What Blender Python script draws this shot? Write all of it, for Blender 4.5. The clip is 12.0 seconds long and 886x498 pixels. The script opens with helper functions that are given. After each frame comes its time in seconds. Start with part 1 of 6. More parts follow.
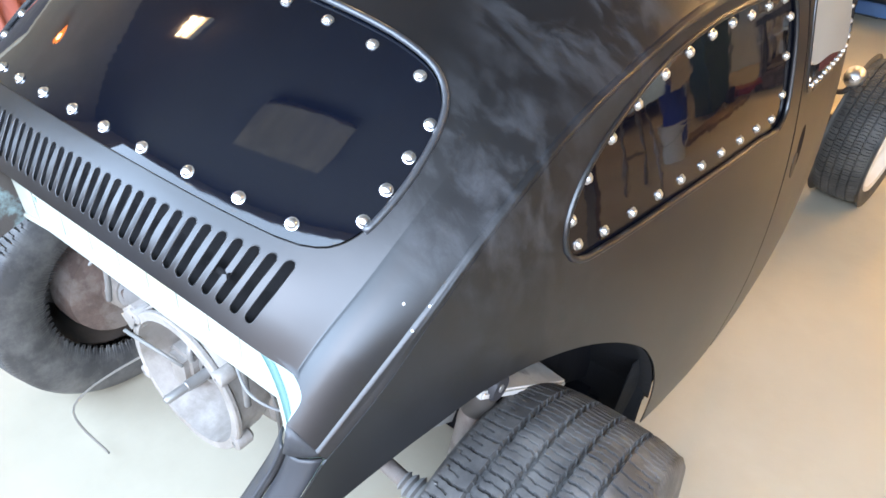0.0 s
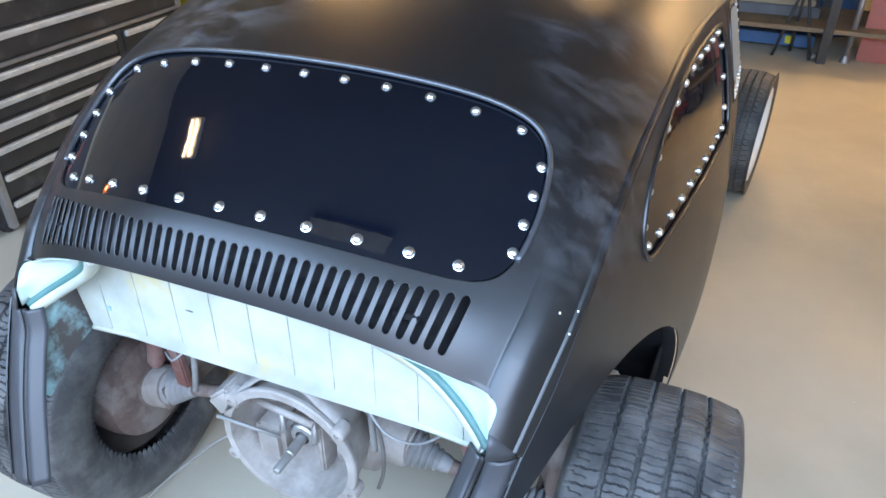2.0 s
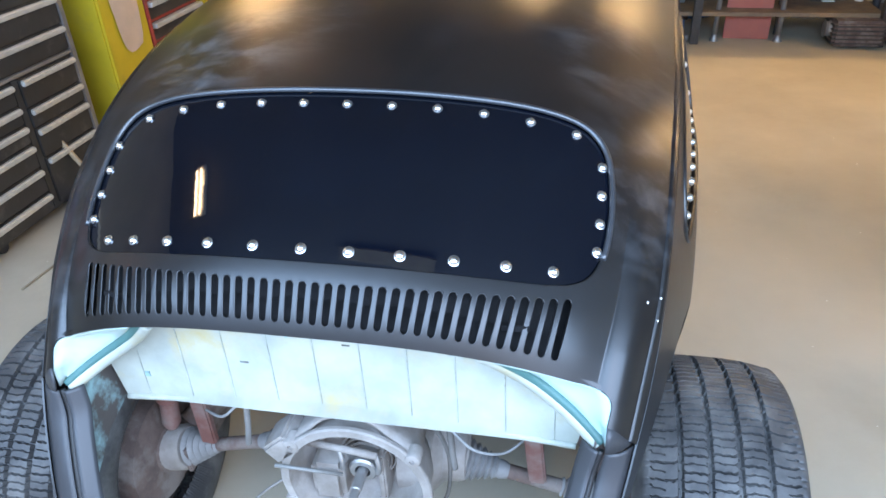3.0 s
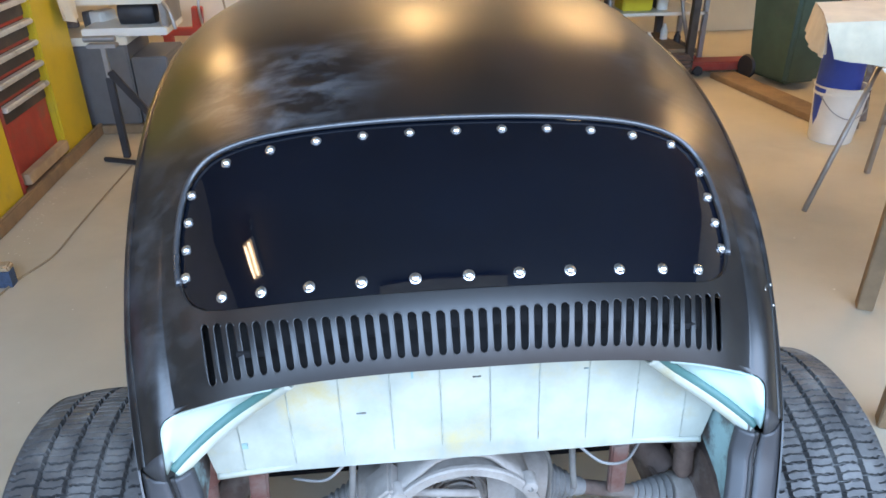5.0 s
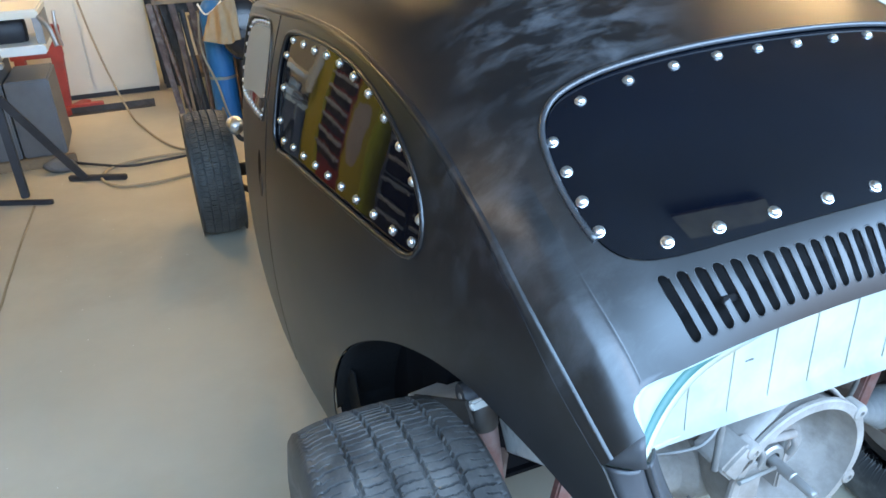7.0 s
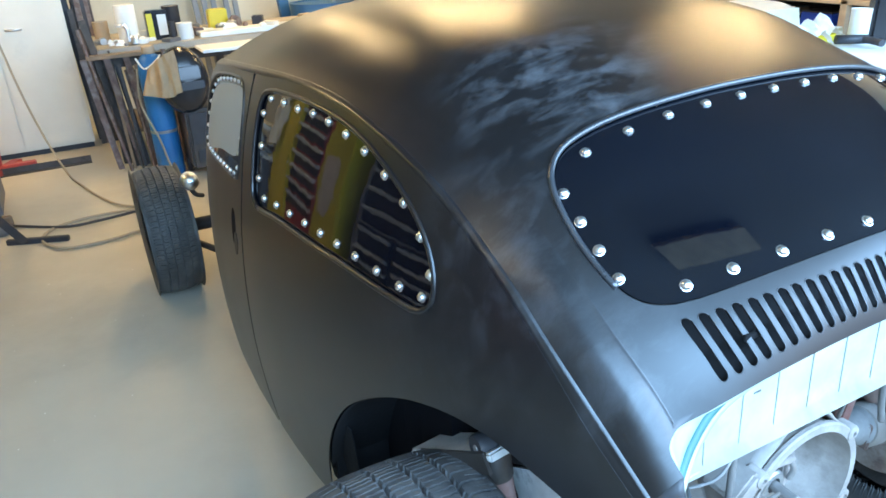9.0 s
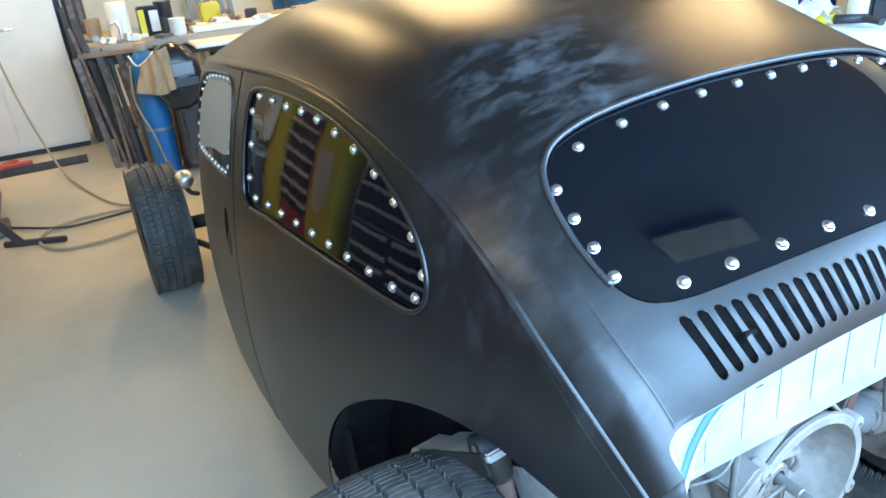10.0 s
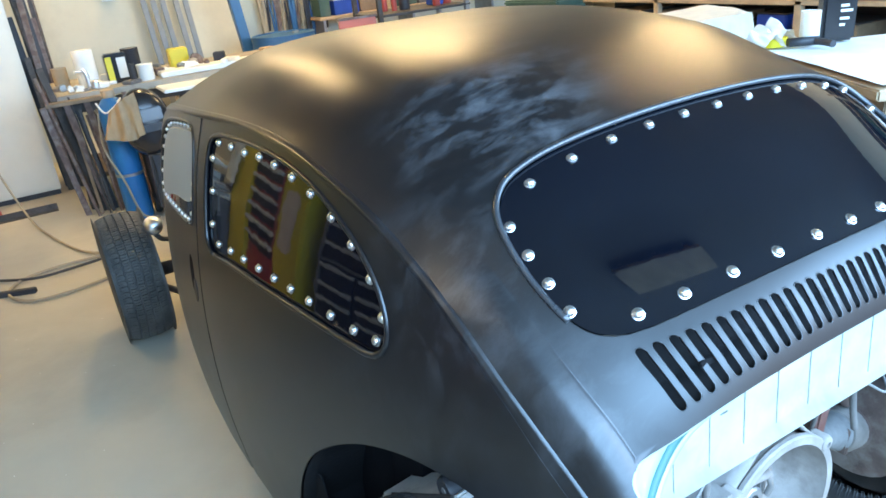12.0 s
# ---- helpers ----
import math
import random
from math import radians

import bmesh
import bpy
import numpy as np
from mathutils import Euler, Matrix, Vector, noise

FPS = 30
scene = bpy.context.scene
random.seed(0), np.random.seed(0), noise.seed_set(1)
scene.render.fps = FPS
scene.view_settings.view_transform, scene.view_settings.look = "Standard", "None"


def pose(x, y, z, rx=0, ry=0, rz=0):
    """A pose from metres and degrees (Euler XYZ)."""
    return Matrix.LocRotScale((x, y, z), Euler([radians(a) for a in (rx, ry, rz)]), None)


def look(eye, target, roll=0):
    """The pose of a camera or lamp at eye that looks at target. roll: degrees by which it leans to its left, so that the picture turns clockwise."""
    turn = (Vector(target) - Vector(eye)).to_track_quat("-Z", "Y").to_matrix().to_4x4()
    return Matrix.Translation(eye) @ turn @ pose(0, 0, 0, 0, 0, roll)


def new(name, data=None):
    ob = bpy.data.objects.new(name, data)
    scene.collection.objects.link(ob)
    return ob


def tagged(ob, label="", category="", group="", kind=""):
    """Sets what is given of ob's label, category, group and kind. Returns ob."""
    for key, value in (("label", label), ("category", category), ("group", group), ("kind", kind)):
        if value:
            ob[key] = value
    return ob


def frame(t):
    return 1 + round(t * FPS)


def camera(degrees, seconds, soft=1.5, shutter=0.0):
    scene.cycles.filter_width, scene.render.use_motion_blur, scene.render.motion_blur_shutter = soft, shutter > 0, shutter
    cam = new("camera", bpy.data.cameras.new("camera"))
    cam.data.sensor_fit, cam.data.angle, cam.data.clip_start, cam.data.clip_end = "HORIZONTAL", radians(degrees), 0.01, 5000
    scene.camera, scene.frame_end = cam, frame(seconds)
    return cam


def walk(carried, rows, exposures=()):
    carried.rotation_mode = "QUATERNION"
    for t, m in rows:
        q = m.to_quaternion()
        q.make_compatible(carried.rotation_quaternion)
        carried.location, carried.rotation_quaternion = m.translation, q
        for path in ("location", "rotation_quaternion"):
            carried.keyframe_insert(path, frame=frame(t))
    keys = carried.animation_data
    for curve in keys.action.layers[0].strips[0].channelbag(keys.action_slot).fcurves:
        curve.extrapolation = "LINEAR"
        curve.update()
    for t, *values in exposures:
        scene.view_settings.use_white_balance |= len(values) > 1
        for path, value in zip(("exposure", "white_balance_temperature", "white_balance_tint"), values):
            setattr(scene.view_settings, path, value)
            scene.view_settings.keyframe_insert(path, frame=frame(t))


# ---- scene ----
from mathutils import geometry

cam = camera(63.47, 12.0, soft=1.6, shutter=0.0)
# seconds, eye x y z, yaw to the left, pitch up, roll
ROWS = [
    (0.0, 0.8998, -0.3970, 1.5221, 35.46, -37.01, 3.82),
    (0.5, 0.9169, -0.5276, 1.5263, 34.15, -35.86, 3.04),
    (1.0, 0.8324, -0.6390, 1.5559, 29.21, -32.14, 0.86),
    (1.5, 0.6803, -0.7139, 1.5828, 22.11, -32.35, 1.72),
    (2.0, 0.6581, -0.7259, 1.5831, 22.56, -32.17, 0.22),
    (2.5, 0.6093, -0.7463, 1.6027, 19.13, -30.62, -0.78),
    (3.0, 0.3784, -0.8195, 1.6059, 11.80, -31.62, -2.36),
    (3.2, 0.3079, -0.8436, 1.6130, 12.81, -30.83, -0.54),
    (4.8, -0.0102, -0.8534, 1.5934, -2.64, -27.86, 0.89),
    (5.0, -0.1208, -0.8530, 1.5740, -5.44, -28.02, -0.53),
    (5.5, -0.3638, -0.8240, 1.5334, -6.72, -28.50, 1.27),
    (6.0, -0.4900, -0.6934, 1.4911, -4.98, -27.45, -0.53),
    (6.5, -0.7205, -0.6144, 1.4424, -13.26, -27.45, -3.43),
    (6.7, -0.8069, -0.5976, 1.4341, -17.30, -27.73, -2.70),
    (8.3, -1.0231, -0.5147, 1.4552, -26.98, -24.56, -2.21),
    (8.5, -1.0208, -0.5121, 1.4543, -26.92, -24.41, -2.23),
    (9.0, -1.0021, -0.5247, 1.4651, -27.21, -24.41, -2.71),
    (9.5, -0.9869, -0.5255, 1.4750, -27.36, -24.19, -4.04),
    (10.0, -0.9749, -0.5071, 1.4692, -26.94, -25.31, -4.23),
    (10.5, -0.9599, -0.5170, 1.4743, -27.31, -22.83, -4.11),
    (11.0, -0.9481, -0.5150, 1.4753, -27.25, -23.03, -5.73),
    (11.5, -0.9437, -0.5244, 1.4833, -28.40, -23.37, -5.96),
    (12.0, -0.9402, -0.5198, 1.4791, -28.79, -23.00, -6.06),
]
walk(cam, [(t, pose(x, y, z, 90 + pitch, 0, yaw) @ pose(0, 0, 0, 0, 0, roll)) for t, x, y, z, yaw, pitch, roll in ROWS],
     exposures=[(0.0, 0.53, 9900, 32), (1.0, 0.12, 8900, 30), (3.0, -0.08, 8200, 28), (5.0, -0.14, 8500, 29), (6.5, 0.04, 7850, 23), (8.5, 0.36, 7150, 15), (12.0, 0.36, 7150, 15)])

# ---- light ----
world = bpy.data.worlds.new("daylight")
scene.world = world
world.use_nodes = True
_bg = world.node_tree.nodes["Background"]
_sky = world.node_tree.nodes.new("ShaderNodeTexSky")
_sky.sky_type = "NISHITA"
_sky.sun_disc = False
_sky.sun_elevation, _sky.sun_rotation = radians(35), radians(150)
world.node_tree.links.new(_sky.outputs["Color"], _bg.inputs["Color"])
_bg.inputs["Strength"].default_value = 0.12


def lamp(name, matrix, energy, colour, size, size_y):
    data = bpy.data.lights.new(name, "AREA")
    data.shape, data.size, data.size_y, data.energy, data.color = "RECTANGLE", size, size_y, energy, colour
    ob = new(name, data)
    ob.matrix_world = matrix
    return ob


# the sky's light in the open roller door behind the camera
lamp("door_daylight", look((1.1, -1.47, 2.17), (1.1, 0.5, 2.0)), 560, (0.27, 0.585, 1.0), 6.6, 1.9)

# ---- materials ----
def material(name, colour, rough=0.5, metal=0.0, vary=0.15, scale=8.0, bump=0.1, bump_scale=60.0, spec=0.5, coat=0.0,
             second=None, mix=(0.45, 0.65), mix_scale=3.0, rough_vary=0.1, sheen=0.0, islands=0.0, emit=0.0):
    m = bpy.data.materials.new(name)
    m.use_nodes = True
    nt = m.node_tree
    b = nt.nodes["Principled BSDF"]

    def node(kind, **kw):
        n = nt.nodes.new(kind)
        for k, v in kw.items():
            n.inputs[k].default_value = v
        return n
    link = nt.links.new
    co = nt.nodes.new("ShaderNodeTexCoord")
    big = node("ShaderNodeTexNoise", Scale=scale, Detail=6.0, Roughness=0.6)
    fine = node("ShaderNodeTexNoise", Scale=bump_scale, Detail=4.0, Roughness=0.6)
    for n in (big, fine):
        link(co.outputs["Object"], n.inputs["Vector"])
    ramp = nt.nodes.new("ShaderNodeValToRGB")
    lo, hi = 1 - vary, 1 + vary
    ramp.color_ramp.elements[0].position, ramp.color_ramp.elements[1].position = 0.3, 0.7
    ramp.color_ramp.elements[0].color = (*[c * lo for c in colour], 1)
    ramp.color_ramp.elements[1].color = (*[min(1, c * hi) for c in colour], 1)
    link(big.outputs["Fac"], ramp.inputs["Fac"])
    out = ramp.outputs["Color"]
    if second:
        patch = node("ShaderNodeTexNoise", Scale=mix_scale, Detail=8.0, Roughness=0.65)
        link(co.outputs["Object"], patch.inputs["Vector"])
        mr = nt.nodes.new("ShaderNodeMapRange")
        mr.inputs["From Min"].default_value, mr.inputs["From Max"].default_value = mix
        link(patch.outputs["Fac"], mr.inputs["Value"])
        mx = nt.nodes.new("ShaderNodeMix")
        mx.data_type = "RGBA"
        link(mr.outputs["Result"], mx.inputs[0])
        link(out, mx.inputs[6])
        mx.inputs[7].default_value = (*second, 1)
        out = mx.outputs[2]
    if islands:
        info = nt.nodes.new("ShaderNodeObjectInfo")
        hsv = nt.nodes.new("ShaderNodeHueSaturation")
        mr2 = nt.nodes.new("ShaderNodeMapRange")
        mr2.inputs["To Min"].default_value, mr2.inputs["To Max"].default_value = 1 - islands, 1 + islands
        link(info.outputs["Random"], mr2.inputs["Value"])
        link(mr2.outputs["Result"], hsv.inputs["Value"])
        link(out, hsv.inputs["Color"])
        out = hsv.outputs["Color"]
    link(out, b.inputs["Base Color"])
    rr = nt.nodes.new("ShaderNodeMapRange")
    rr.inputs["To Min"].default_value, rr.inputs["To Max"].default_value = max(0.02, rough - rough_vary), min(1, rough + rough_vary)
    link(big.outputs["Fac"], rr.inputs["Value"])
    link(rr.outputs["Result"], b.inputs["Roughness"])
    b.inputs["Metallic"].default_value = metal
    b.inputs["Specular IOR Level"].default_value = spec
    b.inputs["Coat Weight"].default_value = coat
    b.inputs["Coat Roughness"].default_value = 0.42
    b.inputs["Sheen Weight"].default_value = sheen
    if bump:
        bp = nt.nodes.new("ShaderNodeBump")
        bp.inputs["Strength"].default_value, bp.inputs["Distance"].default_value = bump, 0.004
        link(fine.outputs["Fac"], bp.inputs["Height"])
        link(bp.outputs["Normal"], b.inputs["Normal"])
    if emit:
        b.inputs["Emission Color"].default_value = (*colour, 1)
        b.inputs["Emission Strength"].default_value = emit
    return m


M = {
    "paint": material("matte_black_paint", (0.0040, 0.0042, 0.0054), 0.34, vary=0.25, scale=3, bump=0.02, bump_scale=350, spec=0.74,
                      second=(0.0088, 0.0095, 0.0118), mix=(0.52, 0.78), mix_scale=6, rough_vary=0.06),
    "leg": material("grey_primer_paint", (0.045, 0.047, 0.052), 0.42, bump=0.04, bump_scale=250),
    "glass": material("dark_tinted_acrylic", (0.0007, 0.0022, 0.0056), 0.035, vary=0.3, scale=2.5, second=(0.0013, 0.0040, 0.0090), mix=(0.55, 0.85), mix_scale=7, bump=0.07, bump_scale=5.5, spec=0.5, rough_vary=0.015, coat=0.035),
    "sideglass": material("wavy_tinted_acrylic", (0.0009, 0.0016, 0.0045), 0.035, vary=0.3, scale=2.5, second=(0.002, 0.0042, 0.011), mix=(0.55, 0.85), mix_scale=7, bump=0.22, bump_scale=3.6, spec=0.5, rough_vary=0.015, coat=0.06),
    "bead": material("satin_black_bead", (0.030, 0.033, 0.038), 0.30, vary=0.2, scale=9, bump=0.02, spec=0.9),
    "seal": material("window_edge_black", (0.012, 0.012, 0.013), 0.5, bump=0.05),
    "chrome": material("polished_steel", (0.86, 0.87, 0.89), 0.30, metal=1.0, vary=0.05, bump=0.0, rough_vary=0.05),
    "handle": material("brushed_drawer_pull", (0.74, 0.72, 0.67), 0.42, metal=0.55, vary=0.15, scale=14, bump=0.03, second=(0.25, 0.22, 0.19), mix=(0.6, 0.75), mix_scale=9),
    "alu": material("dusty_cast_alloy", (0.35, 0.315, 0.29), 0.66, metal=0.1, vary=0.25, scale=14, bump=0.25, bump_scale=90, second=(0.25, 0.22, 0.195), mix=(0.46, 0.66), mix_scale=12),
    "rust": material("rusty_brown_steel", (0.15, 0.10, 0.085), 0.75, metal=0.1, vary=0.35, scale=20, bump=0.35, bump_scale=120, second=(0.24, 0.20, 0.18), mix=(0.48, 0.62), mix_scale=9),
    "rubber": material("dusty_tyre_rubber", (0.058, 0.058, 0.059), 0.50, vary=0.25, scale=10, bump=0.12, bump_scale=160, second=(0.16, 0.157, 0.152), mix=(0.46, 0.72), mix_scale=11, spec=0.5),
    "boot": material("grey_rubber_boot", (0.24, 0.235, 0.23), 0.7, vary=0.25, scale=18, bump=0.15),
    "bayhose": material("dusty_grey_hose", (0.15, 0.14, 0.13), 0.7, vary=0.3, scale=18, bump=0.15),
    # pale mottled steel, lightened for daylight that doesn't reach into the arch
    "litsteel": material("pale_lit_steel", (0.60, 0.59, 0.56), 0.7, vary=0.2, scale=12, bump=0.2, second=(0.26, 0.24, 0.22), mix=(0.55, 0.7), mix_scale=14),
    "turquoise": material("pale_turquoise_paint", (0.34, 0.56, 0.55), 0.42, vary=0.12, scale=6, bump=0.08, bump_scale=40, second=(0.42, 0.48, 0.42), mix=(0.45, 0.62), mix_scale=4),
    "firewall": material("whitish_turquoise_firewall", (0.43, 0.46, 0.405), 0.5, vary=0.22, scale=7, bump=0.1, bump_scale=50, second=(0.50, 0.41, 0.22), mix=(0.50, 0.70), mix_scale=8),
    "turqrust": material("turquoise_paint_with_rust", (0.25, 0.45, 0.46), 0.6, vary=0.2, scale=7, bump=0.3, bump_scale=60, second=(0.09, 0.075, 0.068), mix=(0.41, 0.54), mix_scale=9),
    "shock": material("faded_pink_red_paint", (0.22, 0.085, 0.07), 0.55, vary=0.2, scale=9, bump=0.15, second=(0.25, 0.20, 0.185), mix=(0.42, 0.65), mix_scale=9),
    "fwseam": material("faint_grey_seam", (0.40, 0.435, 0.38), 0.6, vary=0.3, scale=25, bump=0.1, second=(0.30, 0.28, 0.21), mix=(0.55, 0.66), mix_scale=22),
    "teal": material("dark_teal_sealer", (0.04, 0.15, 0.14), 0.5, vary=0.2, bump=0.1),
    "neartube": material("bright_fluorescent_tube", (1.0, 0.88, 0.66), 0.5, bump=0.0, vary=0.0, emit=42.0),
    # underseal black; also the painted shade behind the slots and in the arch gap
    "liner": material("underseal_and_gap_shade", (0.012, 0.012, 0.013), 0.8, vary=0.3, scale=8, bump=0.3, bump_scale=90, spec=0.15),
    "red": material("worn_red_paint", (0.42, 0.055, 0.04), 0.5, vary=0.2, scale=9, bump=0.1, second=(0.28, 0.08, 0.06), mix=(0.5, 0.7), mix_scale=7),
    "salmon": material("faded_red_board", (0.52, 0.13, 0.09), 0.6, vary=0.1, scale=4, bump=0.05, second=(0.45, 0.16, 0.12), mix=(0.5, 0.7)),
    "yellow": material("yellow_machine_paint", (0.62, 0.44, 0.03), 0.45, vary=0.1, scale=4, bump=0.05, second=(0.45, 0.33, 0.06), mix=(0.55, 0.75), mix_scale=4),
    "patch": material("pale_pink_filler", (0.62, 0.47, 0.36), 0.8, vary=0.1),
    "chest": material("black_tool_chest", (0.035, 0.033, 0.031), 0.4, vary=0.2, scale=6, bump=0.04, second=(0.10, 0.09, 0.08), mix=(0.55, 0.75), mix_scale=8),
    "steel": material("dull_steel", (0.35, 0.34, 0.33), 0.45, metal=0.7, vary=0.2, bump=0.08),
    "darksteel": material("dark_oily_steel", (0.06, 0.052, 0.047), 0.55, metal=0.3, vary=0.3, scale=12, bump=0.15, second=(0.14, 0.10, 0.08), mix=(0.5, 0.7)),
    "galvanised": material("dull_galvanised_steel", (0.26, 0.255, 0.24), 0.6, metal=0.25, vary=0.2, scale=5, bump=0.06),
    "film": material("pale_grey_film", (0.30, 0.30, 0.275), 0.45, vary=0.06, scale=6, bump=0.02),
    "rubberfront": material("dusty_worn_tyre_rubber", (0.060, 0.058, 0.054), 0.6, vary=0.25, scale=10, bump=0.12, bump_scale=160, second=(0.12, 0.113, 0.10), mix=(0.46, 0.72), mix_scale=11),
    "greybox": material("grey_painted_cabinet", (0.13, 0.13, 0.135), 0.55, vary=0.12, bump=0.05, second=(0.22, 0.2, 0.18), mix=(0.58, 0.75)),
    "white": material("white_enamel", (0.74, 0.69, 0.58), 0.4, vary=0.05, scale=3, bump=0.03, second=(0.6, 0.56, 0.48), mix=(0.58, 0.8)),
    "plastic": material("white_plastic", (0.78, 0.77, 0.72), 0.4, vary=0.05, bump=0.02),
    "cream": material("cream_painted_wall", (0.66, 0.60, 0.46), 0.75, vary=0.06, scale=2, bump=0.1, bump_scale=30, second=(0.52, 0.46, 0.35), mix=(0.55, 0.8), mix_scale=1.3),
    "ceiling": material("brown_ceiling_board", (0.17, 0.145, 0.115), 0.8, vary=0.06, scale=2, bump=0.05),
    # wall colour darkened to dim what the quarter panel reflects
    "tanwall": material("dimmed_tan_wall", (0.36, 0.31, 0.235), 0.8, vary=0.1, scale=2, bump=0.1, bump_scale=30, second=(0.28, 0.24, 0.18), mix=(0.5, 0.8), mix_scale=1.3),
    "concrete": material("smooth_concrete_floor", (0.52, 0.46, 0.36), 0.55, vary=0.10, scale=1.3, bump=0.06, bump_scale=70, second=(0.43, 0.37, 0.28), mix=(0.48, 0.72), mix_scale=0.9, rough_vary=0.12),
    "wood": material("dusty_brown_timber", (0.26, 0.17, 0.10), 0.7, vary=0.25, scale=7, bump=0.2, second=(0.15, 0.10, 0.07), mix=(0.5, 0.7)),
    "lightwood": material("pale_timber", (0.45, 0.32, 0.2), 0.7, vary=0.2, scale=7, bump=0.15, second=(0.35, 0.25, 0.17), mix=(0.5, 0.7)),
    "dimbox": material("dull_cream_box", (0.34, 0.30, 0.24), 0.7, vary=0.15, scale=5, bump=0.08, second=(0.24, 0.20, 0.16), mix=(0.5, 0.7)),
    "blue": material("blue_paint", (0.025, 0.115, 0.25), 0.42, vary=0.12, bump=0.04, second=(0.03, 0.11, 0.25), mix=(0.55, 0.75)),
    "cylblue": material("cyan_blue_gas_bottle", (0.005, 0.14, 0.34), 0.4, vary=0.1, bump=0.03, second=(0.03, 0.15, 0.32), mix=(0.6, 0.75)),
    "bluebag": material("blue_plastic", (0.012, 0.06, 0.34), 0.45, vary=0.15, bump=0.08, bump_scale=30),
    "green": material("green_bin_plastic", (0.045, 0.09, 0.07), 0.55, vary=0.15, bump=0.05, second=(0.09, 0.1, 0.08), mix=(0.55, 0.75)),
    "dark": material("dark_clutter", (0.03, 0.03, 0.034), 0.55, vary=0.3, bump=0.1),
    # near-black that stands in for shade in openings, cabin and wheel wells
    "hole": material("cavity_shade_black", (0.006, 0.006, 0.008), 0.9, vary=0.2, bump=0.0, spec=0.12),
    "cloth": material("cream_dust_sheet", (0.66, 0.58, 0.44), 0.9, vary=0.1, scale=9, bump=0.25, bump_scale=40, sheen=0.2),
    "whitecloth": material("white_dust_sheet", (0.82, 0.83, 0.82), 0.9, vary=0.06, scale=9, bump=0.3, bump_scale=25),
    "leather": material("tan_leather", (0.36, 0.23, 0.12), 0.7, vary=0.2, scale=10, bump=0.2),
    "blackplastic": material("glossy_black_plastic", (0.02, 0.02, 0.022), 0.2, vary=0.1, bump=0.01),
    "cardboard": material("cardboard", (0.42, 0.30, 0.18), 0.85, vary=0.1, bump=0.08),
    "paper": material("white_paper", (0.8, 0.78, 0.72), 0.9, vary=0.06, bump=0.1),
    "label": material("yellow_label", (0.72, 0.58, 0.03), 0.5, vary=0.05, bump=0.0),
    "hose": material("tan_air_hose", (0.34, 0.27, 0.18), 0.6, vary=0.1, bump=0.05),
    "brush": material("blue_bristles", (0.05, 0.095, 0.17), 0.8, vary=0.3, scale=80, bump=0.5, bump_scale=300),
    "tube": material("fluorescent_tube", (1.0, 0.79, 0.43), 0.5, bump=0.0, vary=0.0, emit=94.0),
    "amber": material("amber_shade", (0.55, 0.17, 0.03), 0.35, vary=0.1, bump=0.0, emit=0.9),
    "bulb": material("warm_bulb", (1.0, 0.72, 0.36), 0.4, vary=0.0, bump=0.0, emit=22.0),
    "ochre": material("yellow_crate_plastic", (0.72, 0.55, 0.02), 0.45, vary=0.08, bump=0.03),
}


def wiped(m, spots, colour):
    """Pale wiped smudges on the paint: (centre, reach, strength) each, broken up by streaky noise."""
    nt = m.node_tree
    link = nt.links.new
    b = nt.nodes["Principled BSDF"]
    co = nt.nodes.new("ShaderNodeTexCoord")
    mp = nt.nodes.new("ShaderNodeMapping")
    mp.inputs["Scale"].default_value = (1.0, 2.4, 1.6)
    mp.inputs["Rotation"].default_value = (0.3, 0.2, 0.7)
    link(co.outputs["Object"], mp.inputs["Vector"])
    streak = nt.nodes.new("ShaderNodeTexNoise")
    streak.inputs["Scale"].default_value, streak.inputs["Detail"].default_value, streak.inputs["Roughness"].default_value = 9.0, 9.0, 0.68
    streak.inputs["Distortion"].default_value = 0.35
    link(mp.outputs["Vector"], streak.inputs["Vector"])
    cut = nt.nodes.new("ShaderNodeMapRange")
    cut.inputs["From Min"].default_value, cut.inputs["From Max"].default_value = 0.46, 0.72
    link(streak.outputs["Fac"], cut.inputs["Value"])
    total = None
    for centre, reach, strength in spots:
        d = nt.nodes.new("ShaderNodeVectorMath")
        d.operation = "DISTANCE"
        d.inputs[1].default_value = centre
        link(co.outputs["Object"], d.inputs[0])
        r = nt.nodes.new("ShaderNodeMapRange")
        r.interpolation_type = "SMOOTHSTEP"
        r.inputs["From Min"].default_value, r.inputs["From Max"].default_value = reach, reach * 0.25
        r.inputs["To Max"].default_value = strength
        link(d.outputs["Value"], r.inputs["Value"])
        if total is None:
            total = r.outputs["Result"]
        else:
            a = nt.nodes.new("ShaderNodeMath")
            a.operation = "MAXIMUM"
            link(total, a.inputs[0])
            link(r.outputs["Result"], a.inputs[1])
            total = a.outputs["Value"]
    mul = nt.nodes.new("ShaderNodeMath")
    mul.operation = "MULTIPLY"
    link(total, mul.inputs[0])
    link(cut.outputs["Result"], mul.inputs[1])
    mx = nt.nodes.new("ShaderNodeMix")
    mx.data_type = "RGBA"
    link(mul.outputs["Value"], mx.inputs[0])
    link(b.inputs["Base Color"].links[0].from_socket, mx.inputs[6])
    mx.inputs[7].default_value = (*colour, 1)
    link(mx.outputs[2], b.inputs["Base Color"])


